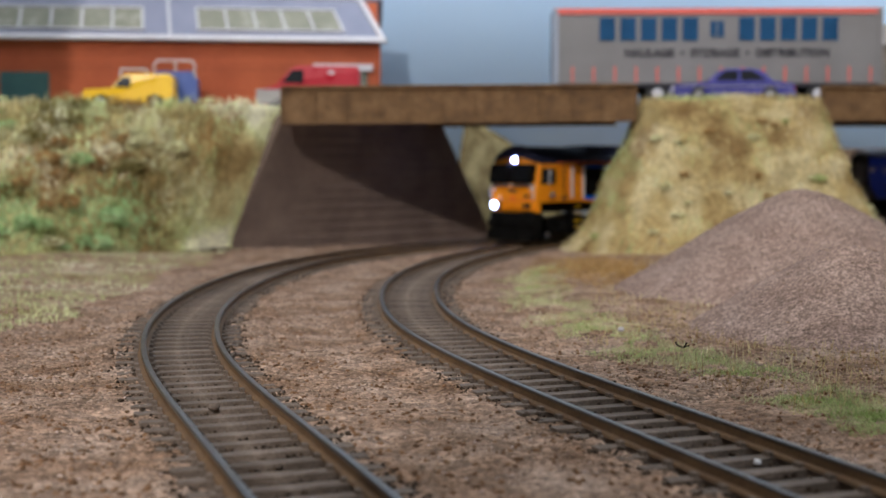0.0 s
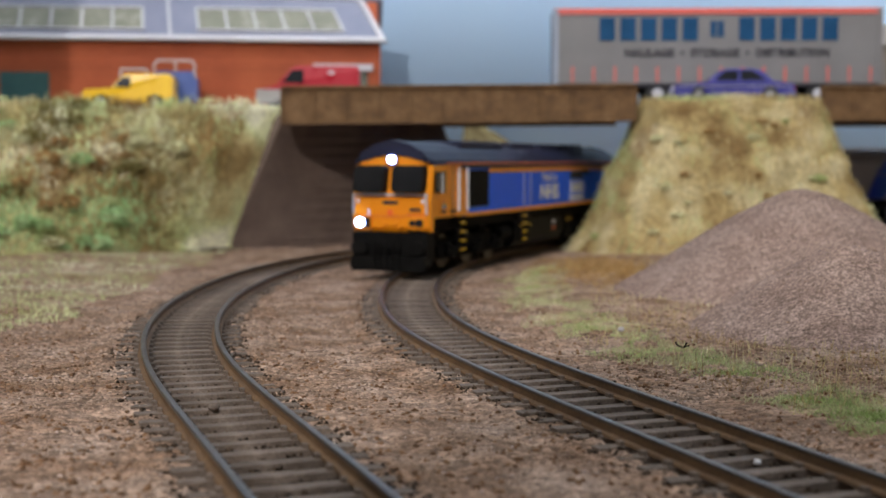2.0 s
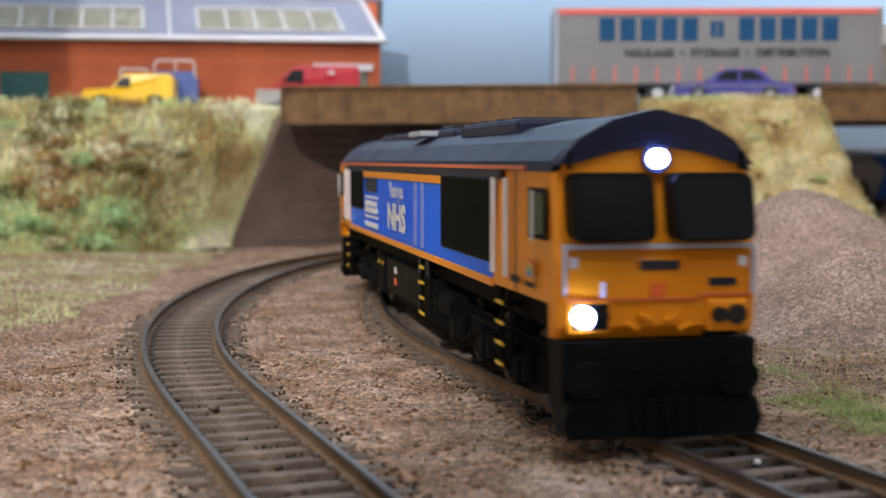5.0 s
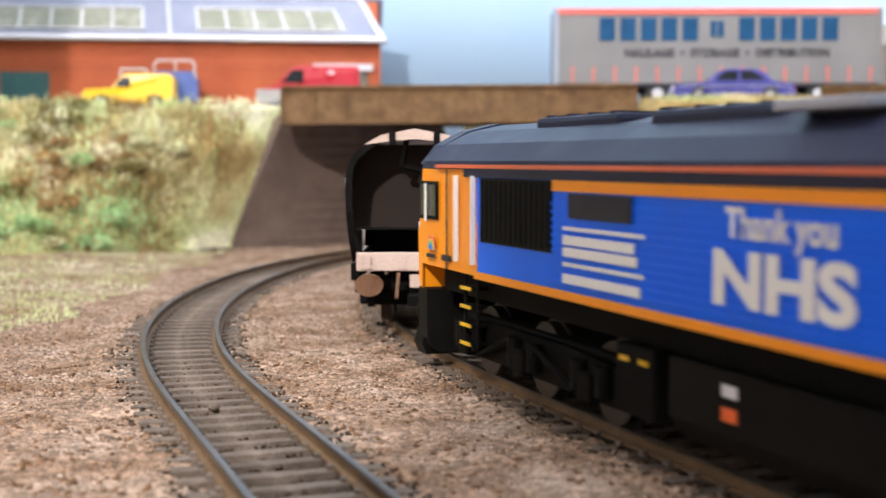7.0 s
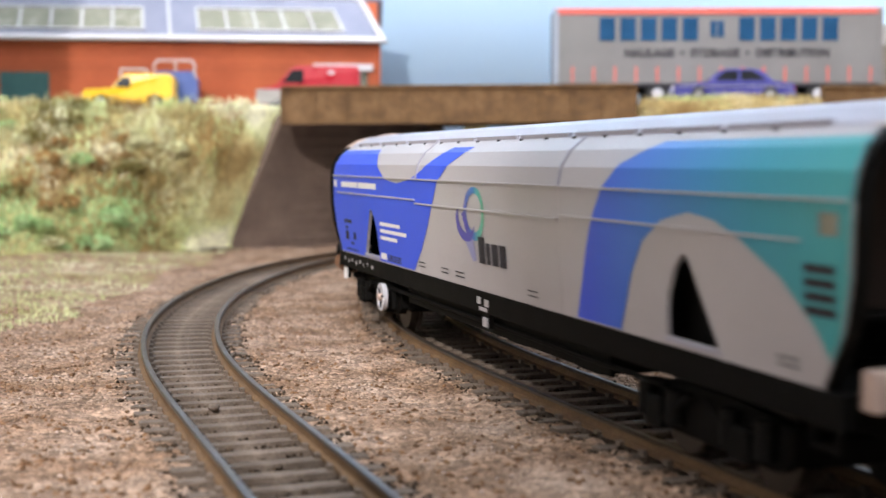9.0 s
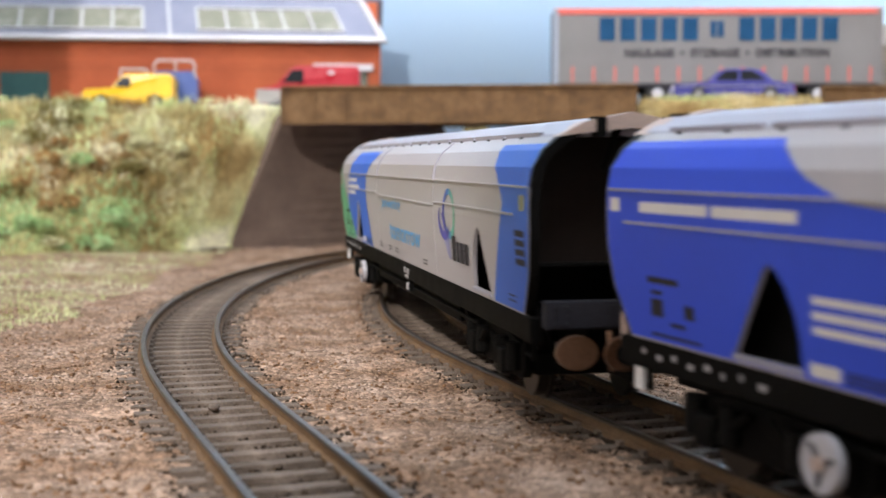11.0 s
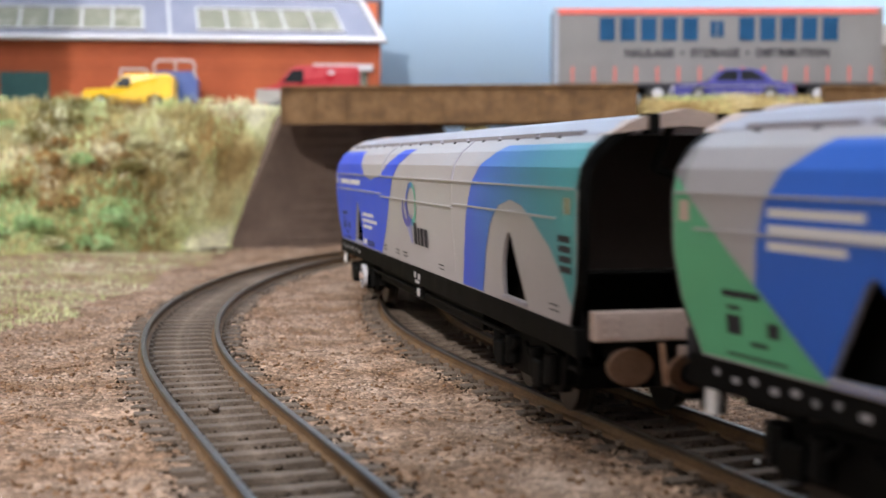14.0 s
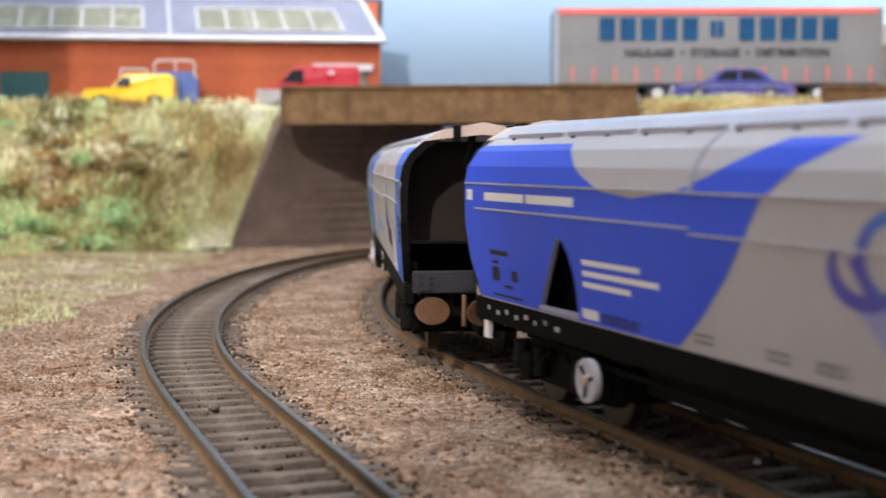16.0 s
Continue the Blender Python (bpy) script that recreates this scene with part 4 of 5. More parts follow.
        # beam, coupling hoses and snow plough
        bm = bmesh.new()
        loft(bm, [[(d * (H - 4), -k * 16.4, z), (d * (H + 2.6), -k * 16.0, z), (d * (H + 2.6), k * 16.0, z), (d * (H - 4), k * 16.4, z)] for z, k in ((1.6, .80), (2.6, .90), (5, .96), (9, .97), (15.4, .97))])
        beam = part("buffer_beam", bm, BLACK, t, "black buffer beam")
        buffer_pair(beam, d * (H - 1.0), d, 9.8, BLACK, 11.8)
        bm = bmesh.new()
        prism(bm, [(-15, .8), (15, .8), (16, 3.2), (15, 6.5), (-15, 6.5), (-16, 3.2)], d * (H - 1), d * (H + 4.6), "yz")
        part("snow_plough", bm, BLACK, beam, "black snow plough")
        for yy in (-5, -3, 0, 2.5, 5):
            bm = bmesh.new()
            for k in range(5):
                bar(bm, (d * (H + 5.0 + .25 * math.sin(k)), yy + .3 * math.sin(k * 1.7), 11.5 - k * 2), (d * (H + 5.0), yy + .3 * math.sin(k * 1.7 + 1.7), 9.5 - k * 2), .5)
            part("hose", bm, UNDER, beam, "black brake hose")
        for sy in (-1, 1):
            # cab side window, door rails, steps
            sgn = lambda a0, a1: tuple(sorted((d * a0, d * a1)))
            x0, x1 = sgn(H - 13.4, H - 2.6)
            wseal = flat_panel("side_window_seal", BLACK, cab, rect(x0, x1, 30.6, 38.6), W * .975 - .1, sy, "black side window seal")
            x0, x1 = sgn(H - 12.6, H - 3.4)
            flat_panel("side_window", GLASS, wseal, rect(x0, x1, 31.4, 37.9), W * .975 + .1, sy)
            part("window_bar", box(bmesh.new(), (x0 + x1) / 2 - .25, (x0 + x1) / 2 + .25, sy * (W + .45) - .15, sy * (W + .45) + .15, 30.2, 38.2), OFFWHITE, wseal)
            for xx2 in (H - 26.0, H - 35.4):
                part("door_rail", box(bmesh.new(), d * xx2 - .5, d * xx2 + .5, sy * (W + .3) - .35, sy * (W + .3) + .35, 23, 40.0), OFFWHITE, cab, "white door handrail")
            part("door_edge", box(bmesh.new(), d * (H - 20) - .2, d * (H - 20) + .2, sy * (W + .05) - .1, sy * (W + .05) + .1, 21, 41), DARKGREY, cab)
            # rainbow emblem
            for rr, m in ((2.6, REDPRINT), (2.1, YELLOW), (1.6, GREEN), (1.1, MIDBLUE)):
                bm = bmesh.new()
                pts = [(d * (H - 10.5) + rr * math.cos(a), 24.4 + rr * math.sin(a) * 1.1) for a in np.linspace(0, math.pi, 12)]
                prism(bm, pts, sy * (W + .02), sy * (W + .12 + (2.6 - rr) * .05), "xz")
                part("rainbow_band", bm, m, cab)
            part("emblem_bar", box(bmesh.new(), d * (H - 10.5) - 2.6, d * (H - 10.5) + 2.6, sy * (W + .12) - .1, sy * (W + .12) + .1, 22.7, 23.5), DARKGREY, cab)
            part("number_bar", box(bmesh.new(), d * (H - 20) - 2.6, d * (H - 20) + 2.6, sy * (W + .12) - .1, sy * (W + .12) + .1, 22.6, 23.8), DARKGREY, cab)
            bm = bmesh.new()
            for k in range(4):
                box(bm, d * (H - 31) - 3.0, d * (H - 31) + 3.0, sy * 15.5 - 1.6, sy * 15.5 + 1.6, 7.0 + k * 3.6, 7.6 + k * 3.6)
            for k in (-3.2, 3.2):
                bar(bm, (d * (H - 31) + k, sy * 16, 6.5), (d * (H - 31) + k, sy * 16, 20.6), .4)
            st = part("cab_steps", bm, BLACK, t, "black cab steps")
            for k in range(4):
                part("step_edge", box(bmesh.new(), d * (H - 31) - 2.6, d * (H - 31) + 2.6, sy * 17.3 - .15, sy * 17.3 + .15, 7.0 + k * 3.6, 7.65 + k * 3.6), YELLOW, st, "yellow step edge")
    # side livery: navy cant rail, red line, gold stripes, grilles, doors, lettering
    for sy in (-1, 1):
        part("cant_rail", box(bmesh.new(), -H + 30, H - 30, sy * (W + .05) - .15, sy * (W + .05) + .15, 39.7, 41.4), LOCO_NAVY, body, "navy cant rail")
        part("red_line", box(bmesh.new(), -H + 14, H - 14, sy * (W + .1) - .25, sy * (W + .1) + .25, 41.4, 42.1), LOCO_RED, body, "thin orange-red line")
        part("gold_stripe", box(bmesh.new(), -H + 36, H - 36, sy * (W + .1) - .2, sy * (W + .1) + .2, 20.4, 21.8), LOCO_YELLOW, body, "golden sill stripe")
        x0, x1 = (-H + 71, H - 86) if sy < 0 else (-H + 36, H - 62)
        part("gold_stripe", box(bmesh.new(), x0, x1, sy * (W - .1) - .2, sy * (W - .1) + .2, 37.9, 39.7), LOCO_YELLOW, body, "golden upper stripe")
        grilles = ((-H + 38.5, -H + 70.5, 27.6, 39.6), (H - 85.5, H - 36.5, 24.5, 39.6)) if sy < 0 else ((H - 61, H - 36.5, 24.0, 38.9), (-H + 66, -H + 76, 36, 38.5))
        for a, b, z0, z1 in grilles:
            g = flat_panel("grille", BLACK, body, rect(a, b, z0, z1), W - .3, sy, "black radiator grille", .35)
            k = int((b - a) / 2.2)
            for i in range(k):
                xx = a + (b - a) * (i + .5) / k
                part("grille_slat", box(bmesh.new(), xx - .25, xx + .25, sy * (W + .12) - .12, sy * (W + .12) + .12, z0 + .4, z1 - .4), BLACK, g)
        # pressed ribs along the body side
        ra, rb = (-H + 70, -H + 162) if sy < 0 else (-H + 60, H - 64)
        bm = bmesh.new()
        for k in range(11):
            z = 23.0 + k * 1.28
            box(bm, ra, rb, sy * (W - .22) - .16, sy * (W - .22) + .16, z - .28, z + .28)
        part("side_ribs", bm, LOCO_BLUE, body)
        for xx in (23.9, 33.2):
            part("handrail", box(bmesh.new(), xx - .9, xx + .9, sy * (W + .1) - .3, sy * (W + .1) + .3, 22.6, 37.6), surface("blue_grey_rail", [(.16, .2, .5), (.2, .25, .56)], 10, .4), body)
        # lettering: a small line of words above three block letters
        bx = -5.2
        bm = text_mesh("Thank you", 5.4, .14)
        for v in bm.verts:
            v.co = Vector((bx - sy * v.co.x if sy > 0 else bx + v.co.x, sy * (W + .16), 34.9 + v.co.y))
        part("lettering", bm, OFFWHITE, body, "white lettering")
        bm = text_mesh("NHS", 9.3, .42)
        for v in bm.verts:
            v.co = Vector((bx - v.co.x * 1.62 if sy > 0 else bx + v.co.x * 1.62, sy * (W + .16), 27.7 + v.co.y))
        part("lettering", bm, OFFWHITE, body, "large white lettering")
        nx = -62.2
        part("nameplate", box(bmesh.new(), nx - 1, nx + 20, sy * (W + .1) - .2, sy * (W + .1) + .2, 33.7, 37.6), DARKGREY, body, "dark cast nameplate")
        for k, (z, ln) in enumerate(((32.0, 27), (30.1, 24), (28.2, 25), (26.2, 27), (23.9, 26))):
            part("text_bar", box(bmesh.new(), nx - 3, nx - 3 + ln, sy * (W + .13) - .13, sy * (W + .13) + .13, z - (.3 if k in (0, 3) else .75), z + (.3 if k in (0, 3) else .75)), OFFWHITE, body)
    # underframe, tanks, bogies
    fr = part("underframe", box(bmesh.new(), -H + 8, H - 8, -13.5, 13.5, 15.6, 20.6, .4), UNDER, t, "black underframe")
    bm = bmesh.new()
    loft(bm, [[(x, -15.4, 15.6), (x, -15.4, 7.2), (x, -12.4, 3.6), (x, 12.4, 3.6), (x, 15.4, 7.2), (x, 15.4, 15.6)] for x in (-34, 40)])
    tank = part("fuel_tank", bm, BLACK, t, "black fuel tank")
    for sy in (-1, 1):
        part("tank_label", box(bmesh.new(), -20, -16.5, sy * 15.45 - .1, sy * 15.45 + .1, 12.2, 13.8), OFFWHITE, tank)
        part("tank_label", box(bmesh.new(), -20, -16.5, sy * 15.45 - .1, sy * 15.45 + .1, 9.0, 10.8), ORANGE, tank)
        part("battery_box", box(bmesh.new(), -50, -38, sy * 14 - 1.6, sy * 14 + 1.6, 5, 15.6, .4), UNDER, t)
        part("air_tank", cyl(bmesh.new(), (52, sy * 13, 11), (1, 0, 0), 3.0, 14, 16), UNDER, t)
        for xx in (-47, -41, 20, 34):
            part("yellow_tag", box(bmesh.new(), xx - 1.4, xx + 1.4, sy * 15.7 - .12, sy * 15.7 + .12, 13.0, 13.8), YELLOW, t)
    for sy in (-1, 1):
        # steps below the engine-room door
        bm = bmesh.new()
        for k in (25.6, 36.4):
            bar(bm, (k, sy * 16, 6.4), (k, sy * 16, 20.6), .45)
        st = part("body_steps", bm, BLACK, t, "black steps below the side door")
        for k in range(4):
            part("step_tread", box(bmesh.new(), 26, 36, sy * 15.4 - 1.6, sy * 15.4 + 1.6, 6.8 + k * 3.6, 7.4 + k * 3.6), BLACK, st)
            part("step_edge", box(bmesh.new(), 29, 34, sy * 17.2 - .15, sy * 17.2 + .15, 6.8 + k * 3.6, 7.5 + k * 3.6), YELLOW, st, "yellow step edge")
        for k in (26, 36):
            part("step_plate", box(bmesh.new(), k - 1.2, k + 1.2, sy * 16.6 - .15, sy * 16.6 + .15, 16.2, 20.4), DARKGREY, st)
    for x in (-LOCO_PIVOT, LOCO_PIVOT):
        bogie(t, x, (-27, 0, 27), 6.9, 39, "black three-axle bogie", (4.5, 14))
    return t


WAGON_HALF = 126.0
WAGON_PIVOT = 88.0
PROFILE = [(16.2, 17.1), (16.8, 24.5), (17.3, 32.0), (17.3, 38.6), (16.7, 41.8), (15.0, 44.6), (12.0, 47.1), (8.0, 49.2), (0.0, 50.4)]


def lat(z):
    zs, ws = [p[1] for p in PROFILE], [p[0] for p in PROFILE]
    return float(np.interp(z, zs, ws))


def wrapped(name, m, parent, outline, sy, lift, label="", holes=(), bm=None, thick=0.0):
    """A flat outline in (x, z) laid on the curved wagon side."""
    if bm is None:
        bm = bmesh.new()
        for loop in (outline, *holes):
            vs = [bm.verts.new((x, 0, z)) for x, z in loop]
            for a, b in zip(vs, vs[1:] + vs[:1]):
                bm.edges.new((a, b))
        bmesh.ops.triangle_fill(bm, use_beauty=True, use_dissolve=False, edges=bm.edges[:])
    for z in (20.8, 24.5, 28.0, 32.0, 38.6, 40.2, 41.8, 43.2, 44.6, 45.8, 47.1):
        bmesh.ops.bisect_plane(bm, geom=bm.verts[:] + bm.edges[:] + bm.faces[:], plane_co=(0, 0, z), plane_no=(0, 0, 1))
    for v in bm.verts:
        v.co.y = sy * (lat(v.co.z) + lift)
    if thick:
        r = bmesh.ops.extrude_face_region(bm, geom=bm.faces[:])
        for g in r["geom"]:
            if isinstance(g, bmesh.types.BMVert):
                g.co.y -= sy * thick
    return part(name, bm, m, parent, label)


def ellipse(cx, cz, rx, rz, a0=0.0, a1=360.0, n=28):
    full = abs(a1 - a0) >= 360
    return [(cx + rx * math.cos(math.radians(a)), cz + rz * math.sin(math.radians(a))) for a in np.linspace(a0, a1, n, endpoint=not full)]


def hopper_wagon(livery):
    words = {"violet": "grey bogie hopper wagon with violet and teal swirls", "mint": "grey bogie hopper wagon with mint green and blue end panels"}[livery]
    t = thing("hopper_wagon", words, "wagon", group="hopper wagons in the train")
    H = WAGON_HALF
    # openings beside the end platforms: one edge leaning, the other bowed
    hole_a = [(-91.5, 18.3), (-76.8, 18.4), (-77.0, 21.5), (-77.8, 24.5), (-79.8, 28), (-82.0, 30.0), (-83.3, 30.3), (-84.4, 29.3)]
    hole_b = [(-x, z) for x, z in hole_a][::-1]
    hole_b = [(x + 4.6, z) for x, z in hole_b]
    body = part("hopper", box(bmesh.new(), -H + 24, H - 24, -12.0, 12.0, 17.3, 44), BLACK, t, "black inner hopper")
    for d in (1, -1):
        bm = bmesh.new()
        loft(bm, [[(d * (H - 13), y, 45.5) for y in (-12.5, 12.5)] + [(d * (H - 20), 12.5, 45.5), (d * (H - 20), -12.5, 45.5)],
                  [(d * (H - 26), y, 20) for y in (-14.8, 14.8)] + [(d * (H - 30), 14.8, 20), (d * (H - 30), -14.8, 20)]])
        part("slope_sheet", bm, BLACK, body, "black sloping end sheet")
        bm = bmesh.new()
        pts = [(16.4, 26.0)] + PROFILE[2:] + [(-a, b) for a, b in PROFILE[2:-1][::-1]] + [(-16.4, 26.0)]
        prism(bm, [(a * .975, b - .5) for a, b in pts], d * (H - 12), d * (H - 11), "yz")
        part("end_bulkhead", bm, END_BROWN, body, "brown-black end sheet")
    for sy in (-1, 1):
        turn = lambda pts: [(-x, z) for x, z in pts][::-1] if sy > 0 else pts
        end_l = [(-H, 36), (-H + .3, 30), (-H + 2.0, 24), (-H + 6.5, 17.1)]
        end_r = [(H - 6.5, 17.1), (H - 2.0, 24), (H - .3, 30), (H, 36)]
        outer = end_l + end_r + [(H, 41.5), (H - 2, 47.0), (-H + 2, 47.0), (-H, 41.5)]
        side = wrapped("side", WAGON_GREY, t, outer, sy, 0, "silver grey hopper side", holes=(turn(hole_a), turn(hole_b)), thick=0.7)

        def deck(name, m, pts, label="", lift=.1, holes=()):
            wrapped(name, m, side, turn(pts), sy, lift, label, [turn(h) for h in holes])

        def bar_on(name, m, x0, x1, z0, z1, label="", lift=.16):
            deck(name, m, [(x0, z0), (x1, z0), (x1, z1), (x0, z1)], label, lift)

        e = .35
        left_edge = [(x + e, max(z, 17.4)) for x, z in end_l]
        right_edge = [(x - e, max(z, 17.4)) for x, z in end_r]
        if livery == "violet":
            deck("violet_panel", VIOLET, left_edge + [(-45.2, 17.4), (-38, 22.7), (-32.4, 28), (-28.2, 33), (-24.8, 38), (-18.5, 42), (-9.4, 45.7), (-23.4, 45.7), (-31, 43.2), (-37.5, 40.8), (-46, 38.5), (-57.5, 37.4), (-68, 38.2), (-76, 40.8), (-81, 43.4), (-84.7, 45.7), (-H + 1.6, 45.7), (-H + e, 41.5)], "violet-blue swirl", holes=(hole_a,))
            deck("teal_panel", TEAL_FADE if sy < 0 else TEAL_FADE_L, [(50, 17.4), (66.5, 17.4), (68.6, 21), (71, 26), (75.2, 31.2), (81, 34.6), (89.0, 36.0), (96, 35.2), (102.6, 33.1), (111.4, 29.2), (118, 24.4), (121.4, 20.4)] + right_edge[1:] + [(H - e, 41.5), (H - 1.6, 45.7), (75.7, 45.7), (66, 42.5), (61, 38.8), (57.5, 34), (55, 29), (52.5, 23)], "blue panel fading to teal")
            ex, ez = 0.0, 32.3
        else:
            deck("green_panel", GREEN, left_edge + [(-91.8, 17.4), (-104.9, 26.6), (-117.9, 35.5), (-H + e, 41.0)], "mint green end panel")
            deck("blue_panel", MIDBLUE, [(-91.5, 17.4), (-55.3, 17.4), (-62, 27), (-64.5, 34), (-64, 38), (-58, 41.8), (-49.3, 45.5), (-94.3, 45.5), (-101, 41.6), (-104, 37.7), (-105.4, 33), (-106, 27.5), (-104.6, 26.6)], "mid blue band", holes=(hole_a,))
            deck("blue_end_panel", MIDBLUE, [(98.5, 17.4), (101.5, 23), (104, 28), (108.2, 35.6), (105.3, 38.8), (100, 42), (96, 45.7), (H - 1.6, 45.7), (H - e, 41.5)] + right_edge[::-1], "mid blue end panel")
            ex, ez = 61.0, 31.7
            for word, x0, x1, z0, z1 in (("powering", -31.4, -1.0, 29.2, 32.8), ("tomorrow", -20.4, 25.4, 21.9, 26.2)):
                bm = text_mesh(word, 8.0, 0.12)
                xs, zs = [v.co.x for v in bm.verts], [v.co.y for v in bm.verts]
                for v in bm.verts:
                    a = x0 + (v.co.x - min(xs)) / (max(xs) - min(xs)) * (x1 - x0)
                    v.co = Vector((-a if sy > 0 else a, 0, z0 + (v.co.y - min(zs)) / (max(zs) - min(zs)) * (z1 - z0)))
                wrapped("lettering", CYAN, side, None, sy, .14, "sky blue slogan", bm=bm)
        # loop emblem: a ring, a crescent across its foot and a pale tail
        m_ring = LOGO_FADE if (livery == "violet") else LOGO_FADE_MINT
        wrapped("ring_emblem", m_ring, side, turn(ellipse(ex, ez, 6.4, 5.4)), sy, .12, "blue and green ring emblem", holes=(turn(ellipse(ex + .2, ez + .2, 4.6, 3.9)),))
        deck("emblem_crescent", LOGO_VIOLET, ellipse(ex - 5.2, ez - 1.6, 6.0, 4.2, 150, 330, 14) + ellipse(ex - 4.2, ez - .6, 5.4, 3.4, 330, 150, 14), "", .16)
        deck("emblem_stroke", LOGO_VIOLET, [(ex - 7.6, ez - .2), (ex - 5.4, ez + .2), (ex - 1.6, ez - 5.2), (ex - 3.2, ez - 5.8)], "", .18)
        deck("emblem_tail", LOGO_LILAC, [(ex - 6.0, ez - 5.6), (ex - .6, ez - 5.0), (ex + .6, ez - 9.4), (ex - 1.6, ez - 9.6)], "", .15)
        wx, wz = ex + 2.2, ez - 9.6
        for x0, x1, z1 in ((0, 3.6, 5.2), (4.5, 6.9, 4.2), (7.8, 11.2, 4.2), (12.1, 15.6, 4.2)):
            bar_on("word_block", DARKGREY, wx + x0, wx + x1, wz, wz + z1, "dark grey word block", .18)
        # small print
        if livery == "violet":
            for i, ln in enumerate((19, 24.5, 16)):
                bar_on("text_bar", OFFWHITE, -74.4, -74.4 + ln, 26.5 - i * 1.75, 27.4 - i * 1.75, "white small print bar")
            bar_on("text_bar", OFFWHITE, -115.5, -97.0, 35.5, 37.0, "white slogan bar")
            bar_on("text_bar", OFFWHITE, -96.0, -77.0, 35.5, 37.0, "white slogan bar")
            bar_on("end_mark", OFFWHITE, -124.6, -121.6, 35.4, 37.4)
        else:
            for i, ln in enumerate((18.5, 24, 15.5)):
                bar_on("text_bar", OFFWHITE, -103.0, -103.0 + ln, 36.1 - i * 2.0, 37.2 - i * 2.0, "white small print bar")
            bar_on("end_mark", BUFFER_PINK, -124.0, -121.4, 34.8, 37.6)
        for x0, x1, z0, z1 in ((-113.5, -105.0, 25.6, 26.5), (-112.5, -109.5, 24.0, 24.6), (-112.8, -109.4, 20.9, 23.4), (-103.6, -101.0, 21.3, 23.2), (-107.4, -103.6, 19.8, 20.4), (-113.0, -99.5, 18.1, 18.5)):
            bar_on("data_panel", DARKGREY, x0, x1, z0, z1, "dark data panel")
        bar_on("data_plate", OFFWHITE, -75.2, -69.5, 18.0, 19.6, "white data plate")
        for k in range(3):
            bar_on("data_bar", DARKGREY, -68.6, -56.4, 18.0 + .55 * k, 18.3 + .55 * k)
        for x in (-41.0, -24.0, -14.0, -13.0, 28.0, 110.0):
            for k in range(2):
                bar_on("data_bar", DARKGREY, x, x + 5.0, 18.7 + .9 * k, 18.95 + .9 * k)
        for k in range(4):
            bar_on("end_data_bar", DARKGREY, 116.6, 122.8, 25.4 + 1.6 * k, 26.5 + 1.6 * k, "dark data bar")
        bar_on("end_mark", SKYLIGHT, 119.6, 123.4, 34.6, 37.2)
        # pressed ribs, stepping down and up again along the side
        for z, x0, x1 in ((38.6, -H + 1, H - 1), (33.9, -H + 6, -41.5), (33.1, -41.0, 43.2), (33.8, 43.8, H * .92)):
            bm = bmesh.new()
            box(bm, x0, x1, sy * (lat(z) + .15) - .28, sy * (lat(z) + .15) + .28, z - .16, z + .16)
            part("side_rib", bm, WAGON_GREY, side)
        for x in (-41.2, 43.5):
            bm = bmesh.new()
            zs = np.linspace(38.8, 47.0, 8)
            loft(bm, [[(x + a, sy * (lat(z) + o), z) for a, o in ((-.5, -.1), (.5, -.1), (.5, .28), (-.5, .28))] for z in zs])
            part("seam", bm, WAGON_ROOF, side)
            bm = bmesh.new()
            zs = np.linspace(17.4, 38.4, 8)
            loft(bm, [[(x + a, sy * (lat(z) + o), z) for a, o in ((-.15, -.1), (.15, -.1), (.15, .06), (-.15, .06))] for z in zs])
            part("seam", bm, WAGON_GREY, side)
        # pale lip under each opening
        for hl in (hole_a, hole_b):
            xs = [p[0] for p in turn(hl)]
            part("opening_lip", box(bmesh.new(), min(xs) - .3, max(xs) + .3, sy * 16.1 - .5, sy * 16.1 + .5, 17.6, 18.3, .1), WAGON_ROOF, side, "pale lip of the opening")
        # sill
        part("sill", box(bmesh.new(), -H + 3, H - 3, sy * 15.2 - 1.1, sy * 15.2 + 1.1, 12.8, 17.0, .2), UNDER, t, "black sill with white marks")
        rng = random.Random(3)
        for i in range(8):
            x = -H + 10 + i * 4.3
            part("sill_mark", box(bmesh.new(), x, x + rng.uniform(.5, 1.8), sy * 16.3 - .12, sy * 16.3 + .12, 15.0 - .5 * (i % 2), 15.8 - .5 * (i % 2)), WAGON_GREY, t)
        for x0, x1, z0, z1 in ((-.5, 1.5, 14.4, 15.8), (.8, 5.4, 13.2, 13.9), (4.0, 6.2, 14.2, 15.6), (3.0, 5.6, 10.2, 12.0)):
            part("sill_mark", box(bmesh.new(), x0, x1, sy * 16.3 - .12, sy * 16.3 + .12, z0, z1), WAGON_GREY, t)
        part("mark_bracket", box(bmesh.new(), 2.6, 6.0, sy * 15.6 - .5, sy * 15.6 + .5, 10.0, 13.0), UNDER, t)
        part("sill_rail", bar(bmesh.new(), (-H * .62, sy * 14.6, 10.6), (H * .62, sy * 14.6, 10.6), .5), UNDER, t)
        part("sill_skirt", box(bmesh.new(), -58, 58, sy * 13.6 - .5, sy * 13.6 + .5, 8.6, 13.0), UNDER, t, "black deep underframe plate")
        # brake handwheel near the trailing end: a dished white disc on a stub shaft
        hx = -71.5
        wheel = part("brake_wheel", cyl(bmesh.new(), (hx, sy * 17.0, 8.6), (0, 1, 0), 3.4, .8, 28), WHITE, t, "white brake handwheel")
        part("wheel_rim", rim_ring(hx, sy * 17.5, 8.6, 3.5, 2.8, .5), WHITE, wheel)
